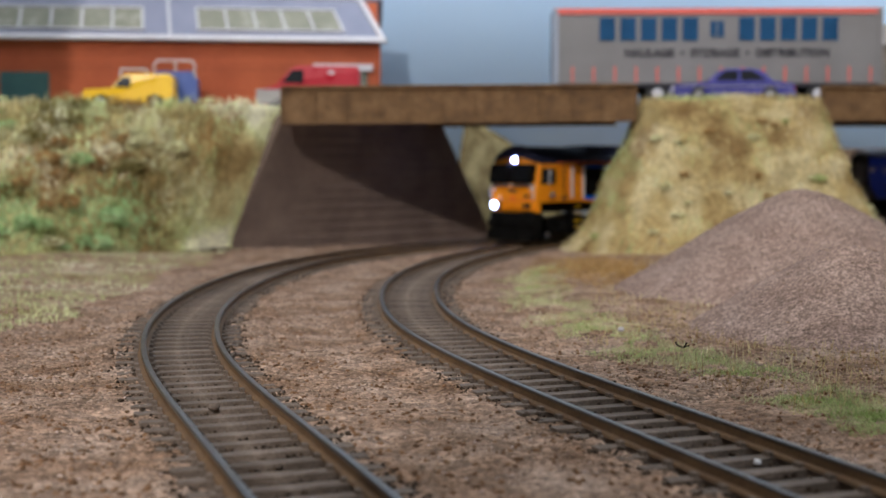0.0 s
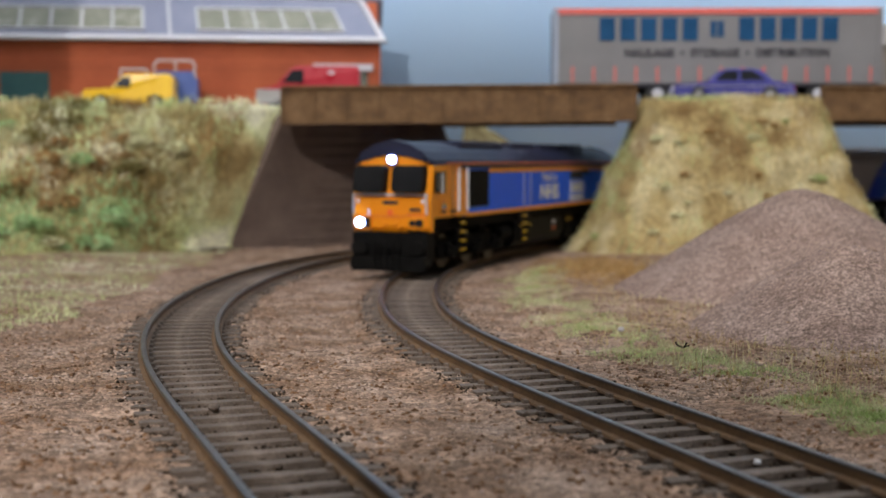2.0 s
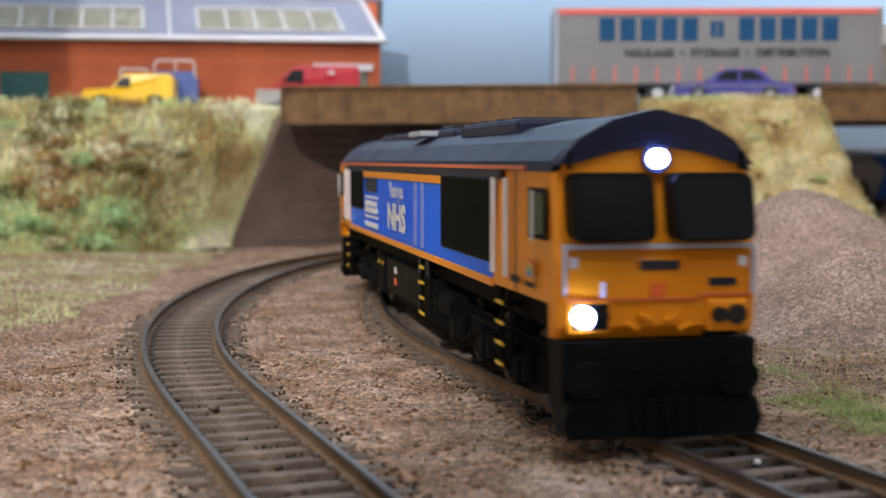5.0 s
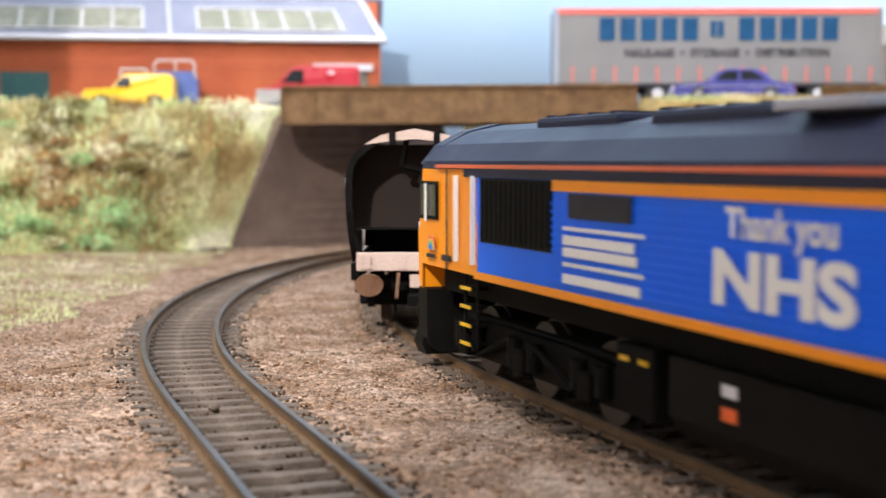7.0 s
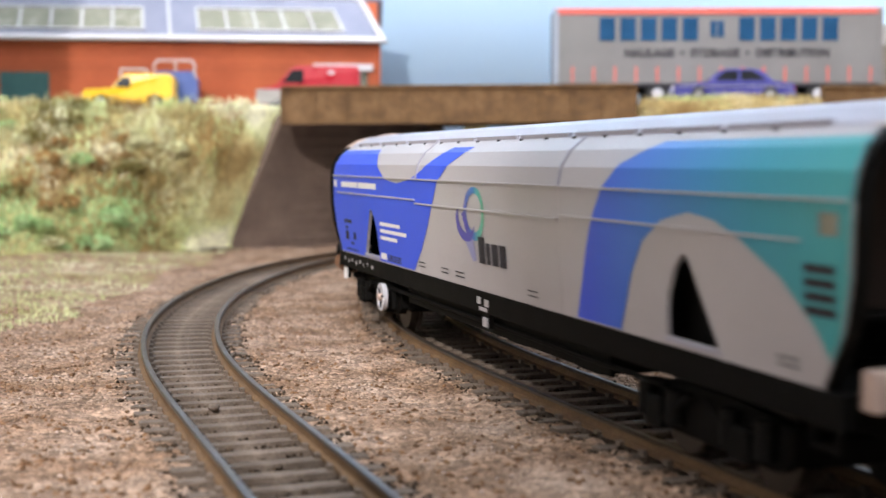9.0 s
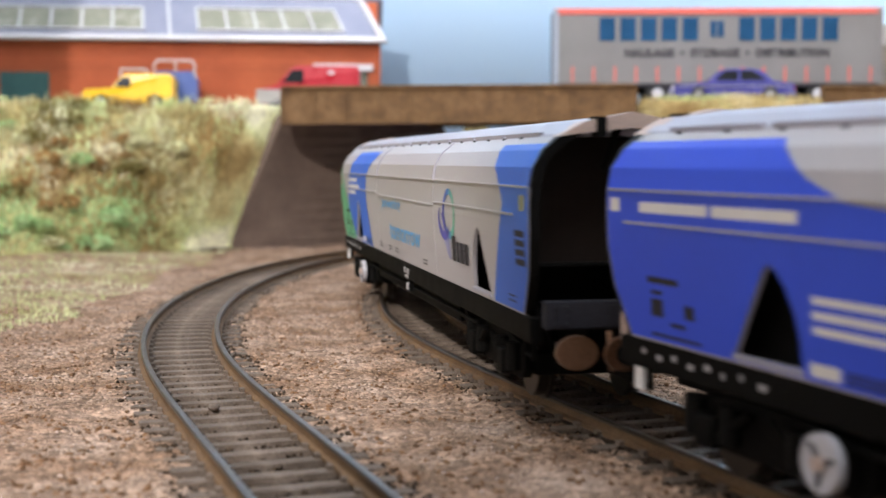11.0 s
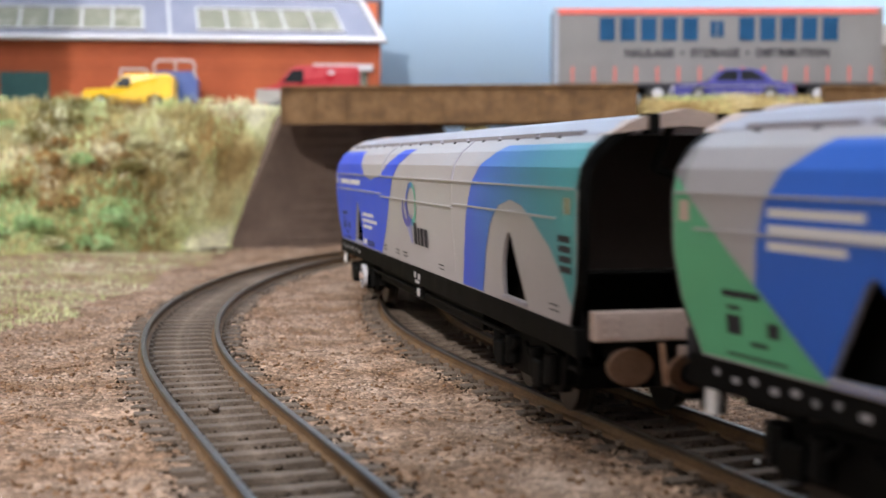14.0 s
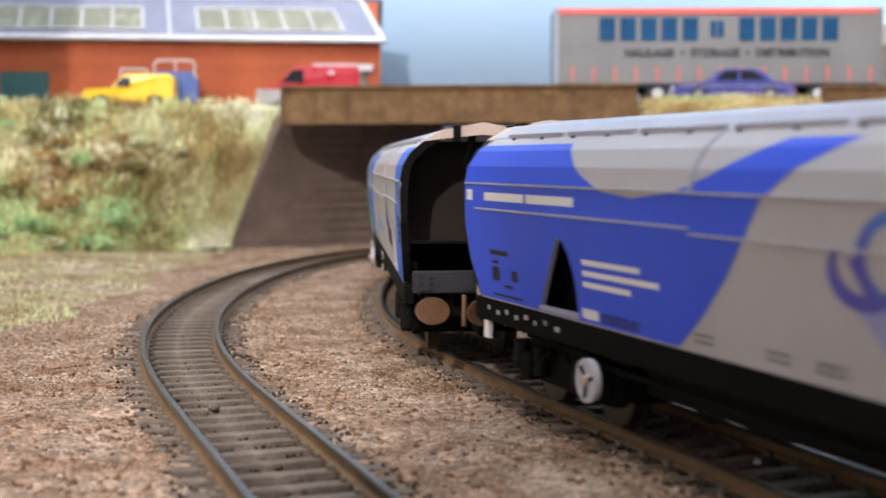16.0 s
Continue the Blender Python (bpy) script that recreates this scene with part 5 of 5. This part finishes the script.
        part("wheel_hub", cyl(bmesh.new(), (hx, sy * 17.6, 8.6), (0, 1, 0), .9, 1.6, 14), BUFFER_PINK, wheel)
        for a in (0.3, 2.4, 4.5):
            part("wheel_spoke", bar(bmesh.new(), (hx, sy * 17.5, 8.6), (hx + 3.0 * math.cos(a), sy * 17.5, 8.6 + 3.0 * math.sin(a)), .35), DARKGREY, wheel)
        part("lamp_iron", box(bmesh.new(), -H + 7, -H + 9.4, sy * 15.6 - .4, sy * 15.6 + .4, 9.4, 13.0), OFFWHITE, t, "white lamp plate")
    # roof
    top = [(a, b) for a, b in PROFILE if b > 46.5]
    ring = [(-12.3, 46.8)] + [(-a, b) for a, b in top] + [(a, b) for a, b in top[::-1][1:]] + [(12.3, 46.8)]
    bm = bmesh.new()
    loft(bm, [[(x, y, z + .1) for y, z in ring] for x in (-H + 2, H - 2)])
    roof = part("roof", bm, WAGON_ROOF, t, "lilac-grey hatch roof")
    for sy in (-1, 1):
        for i in range(9):
            x = -H + 10 + i * (2 * H - 20) / 9
            part("hatch_lip", box(bmesh.new(), x, x + (2 * H - 20) / 9 - 2.4, sy * 11.9 - .35, sy * 11.9 + .35, 46.9, 47.7), WAGON_ROOF, roof)
        for i in range(18):
            x = -H + 13 + i * (2 * H - 24) / 18
            part("hatch_catch", box(bmesh.new(), x - .5, x + .5, sy * 12.3 - .3, sy * 12.3 + .3, 46.6, 47.0), DARKGREY, roof)
    pale = BUFFER_PINK
    for d in (1, -1):
        arch = part("end_arch", prism(bmesh.new(), [(a, b) for a, b in PROFILE[3:]] + [(-a, b) for a, b in PROFILE[3:-1][::-1]] + [(-a * .94, b - 1.4) for a, b in PROFILE[3:]] + [(a * .94, b - 1.4) for a, b in PROFILE[3:-1][::-1]], d * (H - 3), d * (H + .5), "yz"), BLACK, t, "black roof end arch")
        # Lit end face of the roof, its brightness put into the colour.
        bm = bmesh.new()
        prism(bm, [(-12.6, 46.8), (-8.3, 49.2), (0, 50.8), (8.3, 49.2), (12.6, 46.8), (8.0, 47.4), (0, 48.2), (-8.0, 47.4)], d * (H - 4), d * (H + .7), "yz")
        part("end_cap", bm, pale, arch, "roof end cap, pale with painted warm light")
        for y in (-5.5, 5.5):
            part("cap_clip", box(bmesh.new(), min(d * (H - 3), d * (H + 1.1)), max(d * (H - 3), d * (H + 1.1)), y - .8, y + .8, 46.8, 50.0), BLACK, arch)
        # curved end posts along the body edge
        for sy in (-1, 1):
            bm = bmesh.new()
            loft(bm, [[(d * (H - back + a), sy * (lat(z) - b), z) for a, b in ((-.2, 0), (.7, 0), (.7, 1.6), (-.2, 1.6))] for back, z in ((6.5, 17.3), (2.0, 24), (.3, 30), (0, 36), (0, 41.4))])
            part("end_post", bm, BLACK, t, "black end post")
        # a bent lever hanging from the arch, and the pale pipe beside it
        bm = bmesh.new()
        bar(bm, (d * (H - 1), -2.0, 48.5), (d * (H - 4), -3.4, 41.6), .75)
        bar(bm, (d * (H - 4), -3.4, 41.6), (d * (H - 5), 2.2, 40.0), .65)
        bar(bm, (d * (H - 5), 2.2, 40.0), (d * (H - 3), 6.0, 44.8), .65)
        part("end_lever", bm, BLACK, t, "black bent lever")
        bm = bmesh.new()
        bar(bm, (d * (H - 5), 4.6, 39.4), (d * (H - 4), 7.4, 27.6), .95)
        bar(bm, (d * (H - 4), 7.4, 27.6), (d * (H - 3), 12.6, 27.2), .7)
        pipe = part("end_pipe", bm, pale, t, "pale vertical pipe")
        for z in (31.5, 36):
            part("pipe_band", box(bmesh.new(), min(d * (H - 5.6), d * (H - 3.2)), max(d * (H - 5.6), d * (H - 3.2)), 6.0 - (z - 33) * .23 - 1.2, 6.0 - (z - 33) * .23 + 1.2, z, z + .5), BLACK, pipe)
        part("platform", box(bmesh.new(), min(d * (H - 24), d * (H - 2)), max(d * (H - 24), d * (H - 2)), -14.6, 14.6, 15.4, 17.2), BLACK, t)
        part("headstock_rail", box(bmesh.new(), min(d * (H - 3), d * (H - 2)), max(d * (H - 3), d * (H - 2)), -15.5, 15.5, 25.6, 26.2), BLACK, t)
        bm = bmesh.new()
        box(bm, min(d * (H - 2), d * (H + .6)), max(d * (H - 2), d * (H + .6)), -14.6, 14.6, 15.4, 20.0, .3)
        beam_paint = BUFFER_PINK if livery == "violet" else DARKGREY
        beam = part("buffer_beam", bm, beam_paint, t, "buffer beam with rivets")
        for y in (-12, -3, 3, 12):
            part("beam_plate", box(bmesh.new(), min(d * (H + .4), d * (H + .9)), max(d * (H + .4), d * (H + .9)), y - .9, y + .9, 16.0, 19.4), beam_paint, beam)
        for y in (-13, -11, 2, 4, 11, 13):
            for z in (16.4, 17.7, 19.0):
                part("rivet", cyl(bmesh.new(), (d * (H + 1.0), y, z), (d, 0, 0), .28, .5, 8), beam_paint, beam)
        buffer_pair(beam, d * (H + .3), d, 12.4, COPPER, 11.0)
        part("coupling", box(bmesh.new(), min(d * (H - 8), d * (H + 6)), max(d * (H - 8), d * (H + 6)), -1.6, 1.6, 7.0, 10.0, .4), UNDER, t, "black coupling")
        for yy in (-4, 4, 6):
            part("brake_hose", bar(bmesh.new(), (d * (H + 1), yy, 15), (d * (H + 4), yy * 1.1, 9), .5), COPPER, t, "copper-toned brake hose")
        part("hook_plate", box(bmesh.new(), min(d * (H + .5), d * (H + 1.6)), max(d * (H + .5), d * (H + 1.6)), -1.2, 1.6, 11.4, 14.6), pale, t)
        for sy in (-1, 1):
            bm = bmesh.new()
            bar(bm, (d * (H - 5), sy * 15, 17), (d * (H - 5), sy * 15, 9.6), .5)
            bar(bm, (d * (H - 10), sy * 15, 17), (d * (H - 10), sy * 15, 9.6), .5)
            for z in (10.2, 12.5, 14.8):
                bar(bm, (d * (H - 5), sy * 15, z), (d * (H - 10), sy * 15, z), .4)
            part("footstep", bm, UNDER, t, "black footstep")
    part("centre_sill", box(bmesh.new(), -H + 4, H - 4, -6, 6, 10, 16.5, .3), UNDER, t)
    for x in (-36, 0, 36):
        bm = bmesh.new()
        loft(bm, [[(x - 13, -13, 17), (x + 13, -13, 17), (x + 13, 13, 17), (x - 13, 13, 17)], [(x - 5, -8, 6), (x + 5, -8, 6), (x + 5, 8, 6), (x - 5, 8, 6)]])
        part("discharge_chute", bm, UNDER, t, "black discharge chute")
    for x in (-WAGON_PIVOT, WAGON_PIVOT):
        bogie(t, x, (-12, 12), 6.2, 21, "black two-axle bogie", (5, 11))
    return t


# ---- motion of the train ----
RUN_T = [0, 0.5, 1.5, 2.5, 4, 5, 6.3, 6.5, 7.0, 7.5, 8.0, 9.0, 16.0]
RUN_S = [589.5, 542, 442.5, 344, 194, 92, -40, -57.5, -100.5, -146, -194, -291, -957]


def front_pivot_at(t):
    """Distance of the locomotive's leading pivot along the line at t seconds; it runs down to the near end."""
    return float(np.interp(t, RUN_T, RUN_S))


# centre of each wagon behind the centre of the locomotive; the couplings are not equally stretched
WAGON_BACKS = [305.5, 571.0, 841.0, 1107.0, 1377.0, 1643.0]


def place(s_mid, pivot):
    x0, y0, _ = LINE_R.at(s_mid - pivot)
    x1, y1, _ = LINE_R.at(s_mid + pivot)
    return pose((x0 + x1) / 2 * S, (y0 + y1) / 2 * S, 0, 0, 0, math.degrees(math.atan2(y0 - y1, x0 - x1)))


def motions():
    times = [i * 0.25 for i in range(65)]
    for ob, back, pivot in TRAIN:
        walk(ob, [(t, place(front_pivot_at(t) + LOCO_PIVOT + back, pivot)) for t in times])


# ---- building it all ----
room()
backdrop()
shed_shade_board()
ground_sheet()
build_track(LINE_L, -170, 1000, "weathered model railway track curving out of sight, brown sleepers")
build_track(LINE_R, -170, 1100, "weathered model railway track on which the train runs")
bank, bank_pts = skin("grass_embankment", "flocked grassy embankment in green and straw", "embankment", left_bank_pt, 120, 60, BANK)
mound, mound_pts = skin("grass_mound", "flat-topped mound covered in dry grass fibres", "mound", mound_pt, 110, 50, MOUND)
heap1, heap1_pts = skin("spoil_heap", "conical heap of pinkish brown grit", "heap", heap_pt(123, 446, 68, 37.5, 2.0, 1.0), 100, 50, GRAVEL)
heap2, heap2_pts = skin("spoil_heap", "smaller heap of pinkish brown grit beside the verge", "heap", heap_pt(106, 340, 46, 25.5, 6.0, 1.0), 100, 50, GRAVEL)
for h in (heap1, heap2):
    h["group"] = "spoil heaps"


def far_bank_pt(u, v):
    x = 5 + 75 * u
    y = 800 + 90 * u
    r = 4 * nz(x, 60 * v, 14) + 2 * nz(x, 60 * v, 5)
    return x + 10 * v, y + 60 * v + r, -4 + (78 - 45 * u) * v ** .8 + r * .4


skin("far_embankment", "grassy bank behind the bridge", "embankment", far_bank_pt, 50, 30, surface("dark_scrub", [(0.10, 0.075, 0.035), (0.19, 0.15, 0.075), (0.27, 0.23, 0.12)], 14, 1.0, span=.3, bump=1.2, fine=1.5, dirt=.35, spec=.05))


def upper_road():
    bm = bmesh.new()
    loft(bm, [[(108, 660, z), (186, 660, z), (186, 770, z), (108, 770, z)] for z in (70, 74.0)])
    tagged(link("road", bm, surface("grey_road", [(0.1, 0.1, 0.1), (0.16, 0.155, 0.15)], 10, .9)), "grey model road on the mound", "road", kind="structure")
    bm = bmesh.new()
    loft(bm, [[(230, 720, z), (700, 720, z), (700, 900, z), (230, 900, z)] for z in (66, 72.0)])
    tagged(link("yard", bm, surface("grey_yard", [(0.16, 0.15, 0.14), (0.22, 0.2, 0.19)], 10, .9)), "grey yard behind the second span", "yard", kind="structure")
    for x, y in ((430, 800), (640, 800)):
        box_on(thing("yard_pillar", "plain pillar carrying the yard", "pillar", x, y, 0), "pillar_shaft", ABUTMENT, 0, 10, 0, 10, -5, 66)


upper_road()
abutment()
bridge_span(-81, 97, 660, 660, 61.5, 63.3, 79.5, 80.6, 78, "long brown plate girder bridge span over the tracks", True)
bridge_span(199, 420, 690, 700, 64.6, 65.6, 81.5, 82.0, 70, "shorter brown plate girder span beyond the mound", False)
shed()
yellow_van()
red_van()
blue_car()
barrow_rack()
lorry_trailer()
side_building()

# train
loco = locomotive()
violet_wagon = hopper_wagon("violet")
mint_wagon = hopper_wagon("mint")
TRAIN = [(loco, 0.0, LOCO_PIVOT)]
for i in range(6):
    src = violet_wagon if i % 2 == 0 else mint_wagon
    w = src if i < 2 else copy_thing(src, Matrix.Identity(4))
    TRAIN.append((w, WAGON_BACKS[i], WAGON_PIVOT))

# clumps of foliage on the banks
def clump_mesh(seed):
    r = np.random.default_rng(seed)
    n = 520
    d = r.normal(0, 1, (n, 3))
    d /= np.linalg.norm(d, axis=1)[:, None]
    c = d * (r.uniform(.35, 1, n) ** .5)[:, None] * (1, 1, .75)
    u = r.normal(0, .075, (n, 3))
    w = r.normal(0, .11, (n, 3))
    v = np.stack([c - u, c + u, c + w], 1).reshape(-1, 3)
    return v, np.arange(3 * n).reshape(-1, 3)


def clumps(parent, pts, k, lo, hi, mats, seed, patches=()):
    r = random.Random(seed)
    protos = []
    for i, m in enumerate(mats):
        v, f = clump_mesh(seed + i)
        ob = from_arrays("foliage_clump", v, f, m)
        protos.append(ob.data)
        bpy.data.objects.remove(ob)
    for _ in range(k):
        q = pts[r.randrange(len(pts))]
        pick = r.randrange(len(protos))
        for px, pz, reach, which in patches:
            if math.hypot(q[0] - px, q[2] - pz) < reach and r.random() < .8:
                pick = which
        ob = new("foliage_clump", protos[pick])
        ob.parent = parent
        s_ = r.uniform(lo, hi)
        ob.matrix_basis = pose(q[0] * S, (q[1] - 1) * S, q[2] * S, 0, 0, r.uniform(0, 360)) @ Matrix.Diagonal((s_ * 1.3, s_, s_ * .8, 1))


FOLIAGE = [surface("pale_foliage", [(0.64, 0.65, 0.36), (0.80, 0.79, 0.55)], 8, .9, dirt=.2, random_tint=.25, island=True, spec=.1),
           surface("green_foliage", [(0.36, 0.47, 0.18), (0.52, 0.6, 0.28)], 8, .9, dirt=.2, random_tint=.25, island=True, spec=.1),
           surface("russet_foliage", [(0.36, 0.21, 0.08), (0.50, 0.33, 0.14)], 8, .9, dirt=.2, random_tint=.25, island=True, spec=.1),
           surface("dark_foliage", [(0.19, 0.16, 0.06), (0.30, 0.27, 0.10)], 8, .9, dirt=.2, random_tint=.25, island=True, spec=.1),
           surface("mint_foliage", [(0.38, 0.60, 0.27), (0.52, 0.70, 0.38)], 8, .9, dirt=.2, random_tint=.25, island=True, spec=.1)]
# pale, russet and mint drifts, as the flock was laid
BANK_PATCHES = ((-143, 50, 17, 0), (-111, 52, 15, 2), (-176, 38, 26, 2), (-150, 34, 12, 3), (-205, 14, 20, 4), (-122, 22, 18, 0), (-160, 12, 20, 4), (-190, 62, 14, 3))
clumps(bank, bank_pts[2:45, 20:98].reshape(-1, 3), 90, 2.5, 6.0, FOLIAGE, 11, BANK_PATCHES)
clumps(mound, mound_pts[3:36].reshape(-1, 3), 60, 1.5, 3.2, FOLIAGE[:3] + [FOLIAGE[2]], 21)

# single stones, a twig and a tail lamp
def pebble(x, y, z, r, m, label):
    bm = bmesh.new()
    bmesh.ops.create_icosphere(bm, subdivisions=2, radius=r)
    for v in bm.verts:
        v.co *= 1 + .25 * nz(v.co.x * 2, v.co.y * 2, r, x)
        v.co += Vector((x, y, z))
        v.co.z = z + (v.co.z - z) * .7
    tagged(link("pebble", bm, m), label, "stone", "odd stones by the track")


x, y, h = LINE_R.at(26, -2.0)
pebble(x, y, -2.0, .62, OFFWHITE, "white pebble lying between the rails")
x, y, h = LINE_L.at(128, 1.0)
pebble(x, y, -2.0, 1.1, SLEEPER, "dark pebble lying on a sleeper")
pebble(46, 335, -0.6, .9, WAGON_GREY, "pale grey stone in the verge grass")
tw = thing("twig", "small forked dark twig on the verge", "twig", 55, 297, 0)
for a, b in (((-2.2, 0, 1.2), (0, 0, 0.2)), ((0, 0, .2), (2.4, .4, 1.0)), ((.2, 0, .3), (1.4, -.6, 2.2)), ((-2.2, 0, 1.2), (-3.0, .2, 2.4))):
    a, b = Vector(a) * .6, Vector(b) * .6
    part("twig_piece", bar(bmesh.new(), a, b, .16), BLACK, tw)

# loose stones and grass
rng = np.random.default_rng(4)


def strewn(n, x0, x1, y0, y1, keep):
    out = []
    while len(out) < n:
        k = rng.random()
        y = y0 * (y1 / y0) ** k
        x = rng.uniform(x0, x1) * y
        if keep(x, y):
            out.append((x, y, ground_height(x, y)))
    return np.array(out)


def bare(x, y):
    g = track_gap(x, y)
    return g > 12 or (g > 10.2 and rng.random() < 0.2)


p = strewn(52000, -0.42, 0.42, 95, 520, bare)
sz = rng.uniform(0.35, 1.0, len(p)) * (0.75 + 0.5 * (p[:, 1] > 250))
p[:, 2] -= 0.02
scatter("ballast_stones", "loose brown and buff ballast stones", p, sz, CHIPS, rng)
# dark grit spilled between and beside the sleepers, its colour deepening the gap shade
p = []
for ln in (LINE_L, LINE_R):
    for _ in range(2600):
        k = rng.random()
        off = rng.uniform(-7.4, 7.4) if k < .55 else rng.choice((-1, 1)) * rng.uniform(10.6, 16.5)
        x, y, h = ln.at(rng.uniform(-60, 420), off)
        p.append((x, y, -3.25 if k < .55 else ground_height(x, y) + .1))
p = np.array(p)
scatter("track_grit", "dark brown grit lying among the sleepers", p, rng.uniform(.5, 1.5, len(p)), DIRT_AND_GAP_SHADE, rng)
for hp, nm in ((heap1_pts, 1500), (heap2_pts, 1500)):
    q = hp.reshape(-1, 3)[rng.integers(0, hp.shape[0] * hp.shape[1], nm)] + rng.normal(0, .8, (nm, 3)) * (1, 1, .1)
    scatter("heap_gravel", "loose pinkish grey grit on a heap", q - (0, 0, .2), rng.uniform(.4, .75, nm), CHIPS, rng)


R_Y = np.array([LINE_R.at(s_)[1] for s_ in range(-100, 420, 5)])
R_X = np.array([LINE_R.at(s_)[0] for s_ in range(-100, 420, 5)])


def verge(x, y):
    """The grassy strip between the running line and the heaps."""
    g = track_gap(x, y) + 7 * nz(x, y, 22)
    d = abs(g - 43) / 13
    return x > np.interp(y, R_Y, R_X) + 12 and d < 1 and rng.random() > d * 0.9 and nz(x, y, 9, 2) > -0.3 and nz(x, y, 34, 4) > -0.22


def left_verge(x, y):
    return x < -110 + 0.03 * (y - 480) + 10 * nz(x, y, 30) and track_gap(x, y) > 30 and y > 300


p = strewn(30000, 0.0, 0.42, 200, 560, verge)
blades("verge_grass", "green static grass along the verge", p, rng.uniform(.4, 1.6, len(p)), 1.15, VERGE, rng, .055)
p = strewn(9000, 0.0, 0.42, 230, 620, lambda x, y: x > 20 and track_gap(x, y) > 34 + 8 * nz(x, y, 15))
blades("dry_grass", "straw-coloured dry grass on the waste ground", p, rng.uniform(1.2, 4.0, len(p)), 1.0, STRAW, rng, .07)
p = np.stack([rng.normal(66, 13, 5000), rng.normal(525, 34, 5000), np.zeros(5000)], -1)
p = np.array([(a, c, ground_height(a, c)) for a, c, _ in p if track_gap(a, c) > 26])
blades("russet_scrub", "low russet-brown scrub between mound and heap", p, rng.uniform(1.0, 3.2, len(p)), 1.1, FOLIAGE[2], rng, .16)
p = strewn(16000, -0.42, 0.0, 300, 680, left_verge)
blades("bank_foot_grass", "pale green grass at the foot of the embankment", p, rng.uniform(.7, 2.4, len(p)), 1.0, GRASS, rng, .11)
b = bank_pts[:46, :110].reshape(-1, 3)
p = b[rng.integers(0, len(b), 42000)] + rng.normal(0, 1.2, (42000, 3))
kind_of = np.array([nz(a, c, 24, 8) for a, _, c in p])
kind_of = np.where(kind_of > -0.05, 0, 1)
for px, pz, reach, which in BANK_PATCHES:
    hit = (np.hypot(p[:, 0] - px, p[:, 2] - pz) < reach * rng.uniform(.6, 1.25, len(p))) & (rng.random(len(p)) < .75)
    kind_of[hit] = which + 2
for k, (m, nm, words) in enumerate(((GRASS, "embankment_grass", "green static grass fibres on the embankment"), (STRAW, "embankment_straw", "straw static grass fibres on the embankment"),
                                    (FOLIAGE[0], "embankment_pale_flock", "pale cream flock drift on the embankment"), (FOLIAGE[1], "embankment_green_flock", "green flock drift on the embankment"),
                                    (FOLIAGE[2], "embankment_russet_flock", "russet flock drift on the embankment"), (FOLIAGE[3], "embankment_olive_flock", "dark olive flock drift on the embankment"),
                                    (FOLIAGE[4], "embankment_mint_flock", "bright mint flock drift on the embankment"))):
    q = p[kind_of == k]
    if len(q):
        blades(nm, words, q, rng.uniform(2, 5.5, len(q)), .9, m, rng, .3)
b = mound_pts[:49].reshape(-1, 3)
p = b[rng.integers(0, len(b), 52000)] + rng.normal(0, .8, (52000, 3))
tint = np.array([nz(a, c, 16, 3) for a, _, c in p])
blades("mound_straw", "straw grass fibres covering the mound", p[tint < .12], rng.uniform(1.5, 4.2, int((tint < .12).sum())), 1.0, STRAW, rng, .13)
blades("mound_grass", "green grass fibres on the mound", p[tint >= .12], rng.uniform(1.5, 4.2, int((tint >= .12).sum())), 1.0, GRASS, rng, .13)

p = strewn(3600, -0.42, 0.42, 100, 430, lambda x, y: track_gap(x, y) > 15 and nz(x, y, 26, 6) > -.35)
scatter("brown_lumps", "dark rust-brown lumps among the ballast", p + (0, 0, .05), rng.uniform(.6, 1.5, len(p)), surface("rust_brown_lump", [(0.15, 0.08, 0.042), (0.22, 0.13, 0.075)], 8, .95, dirt=.3, random_tint=.4, island=True, spec=.1), rng)
p = strewn(420, -0.42, 0.42, 110, 420, lambda x, y: track_gap(x, y) > 12)
scatter("pale_grit", "pale buff and white grit specks", p + (0, 0, .2), rng.uniform(.35, .8, len(p)), BUFFER_PINK, rng)

motions()
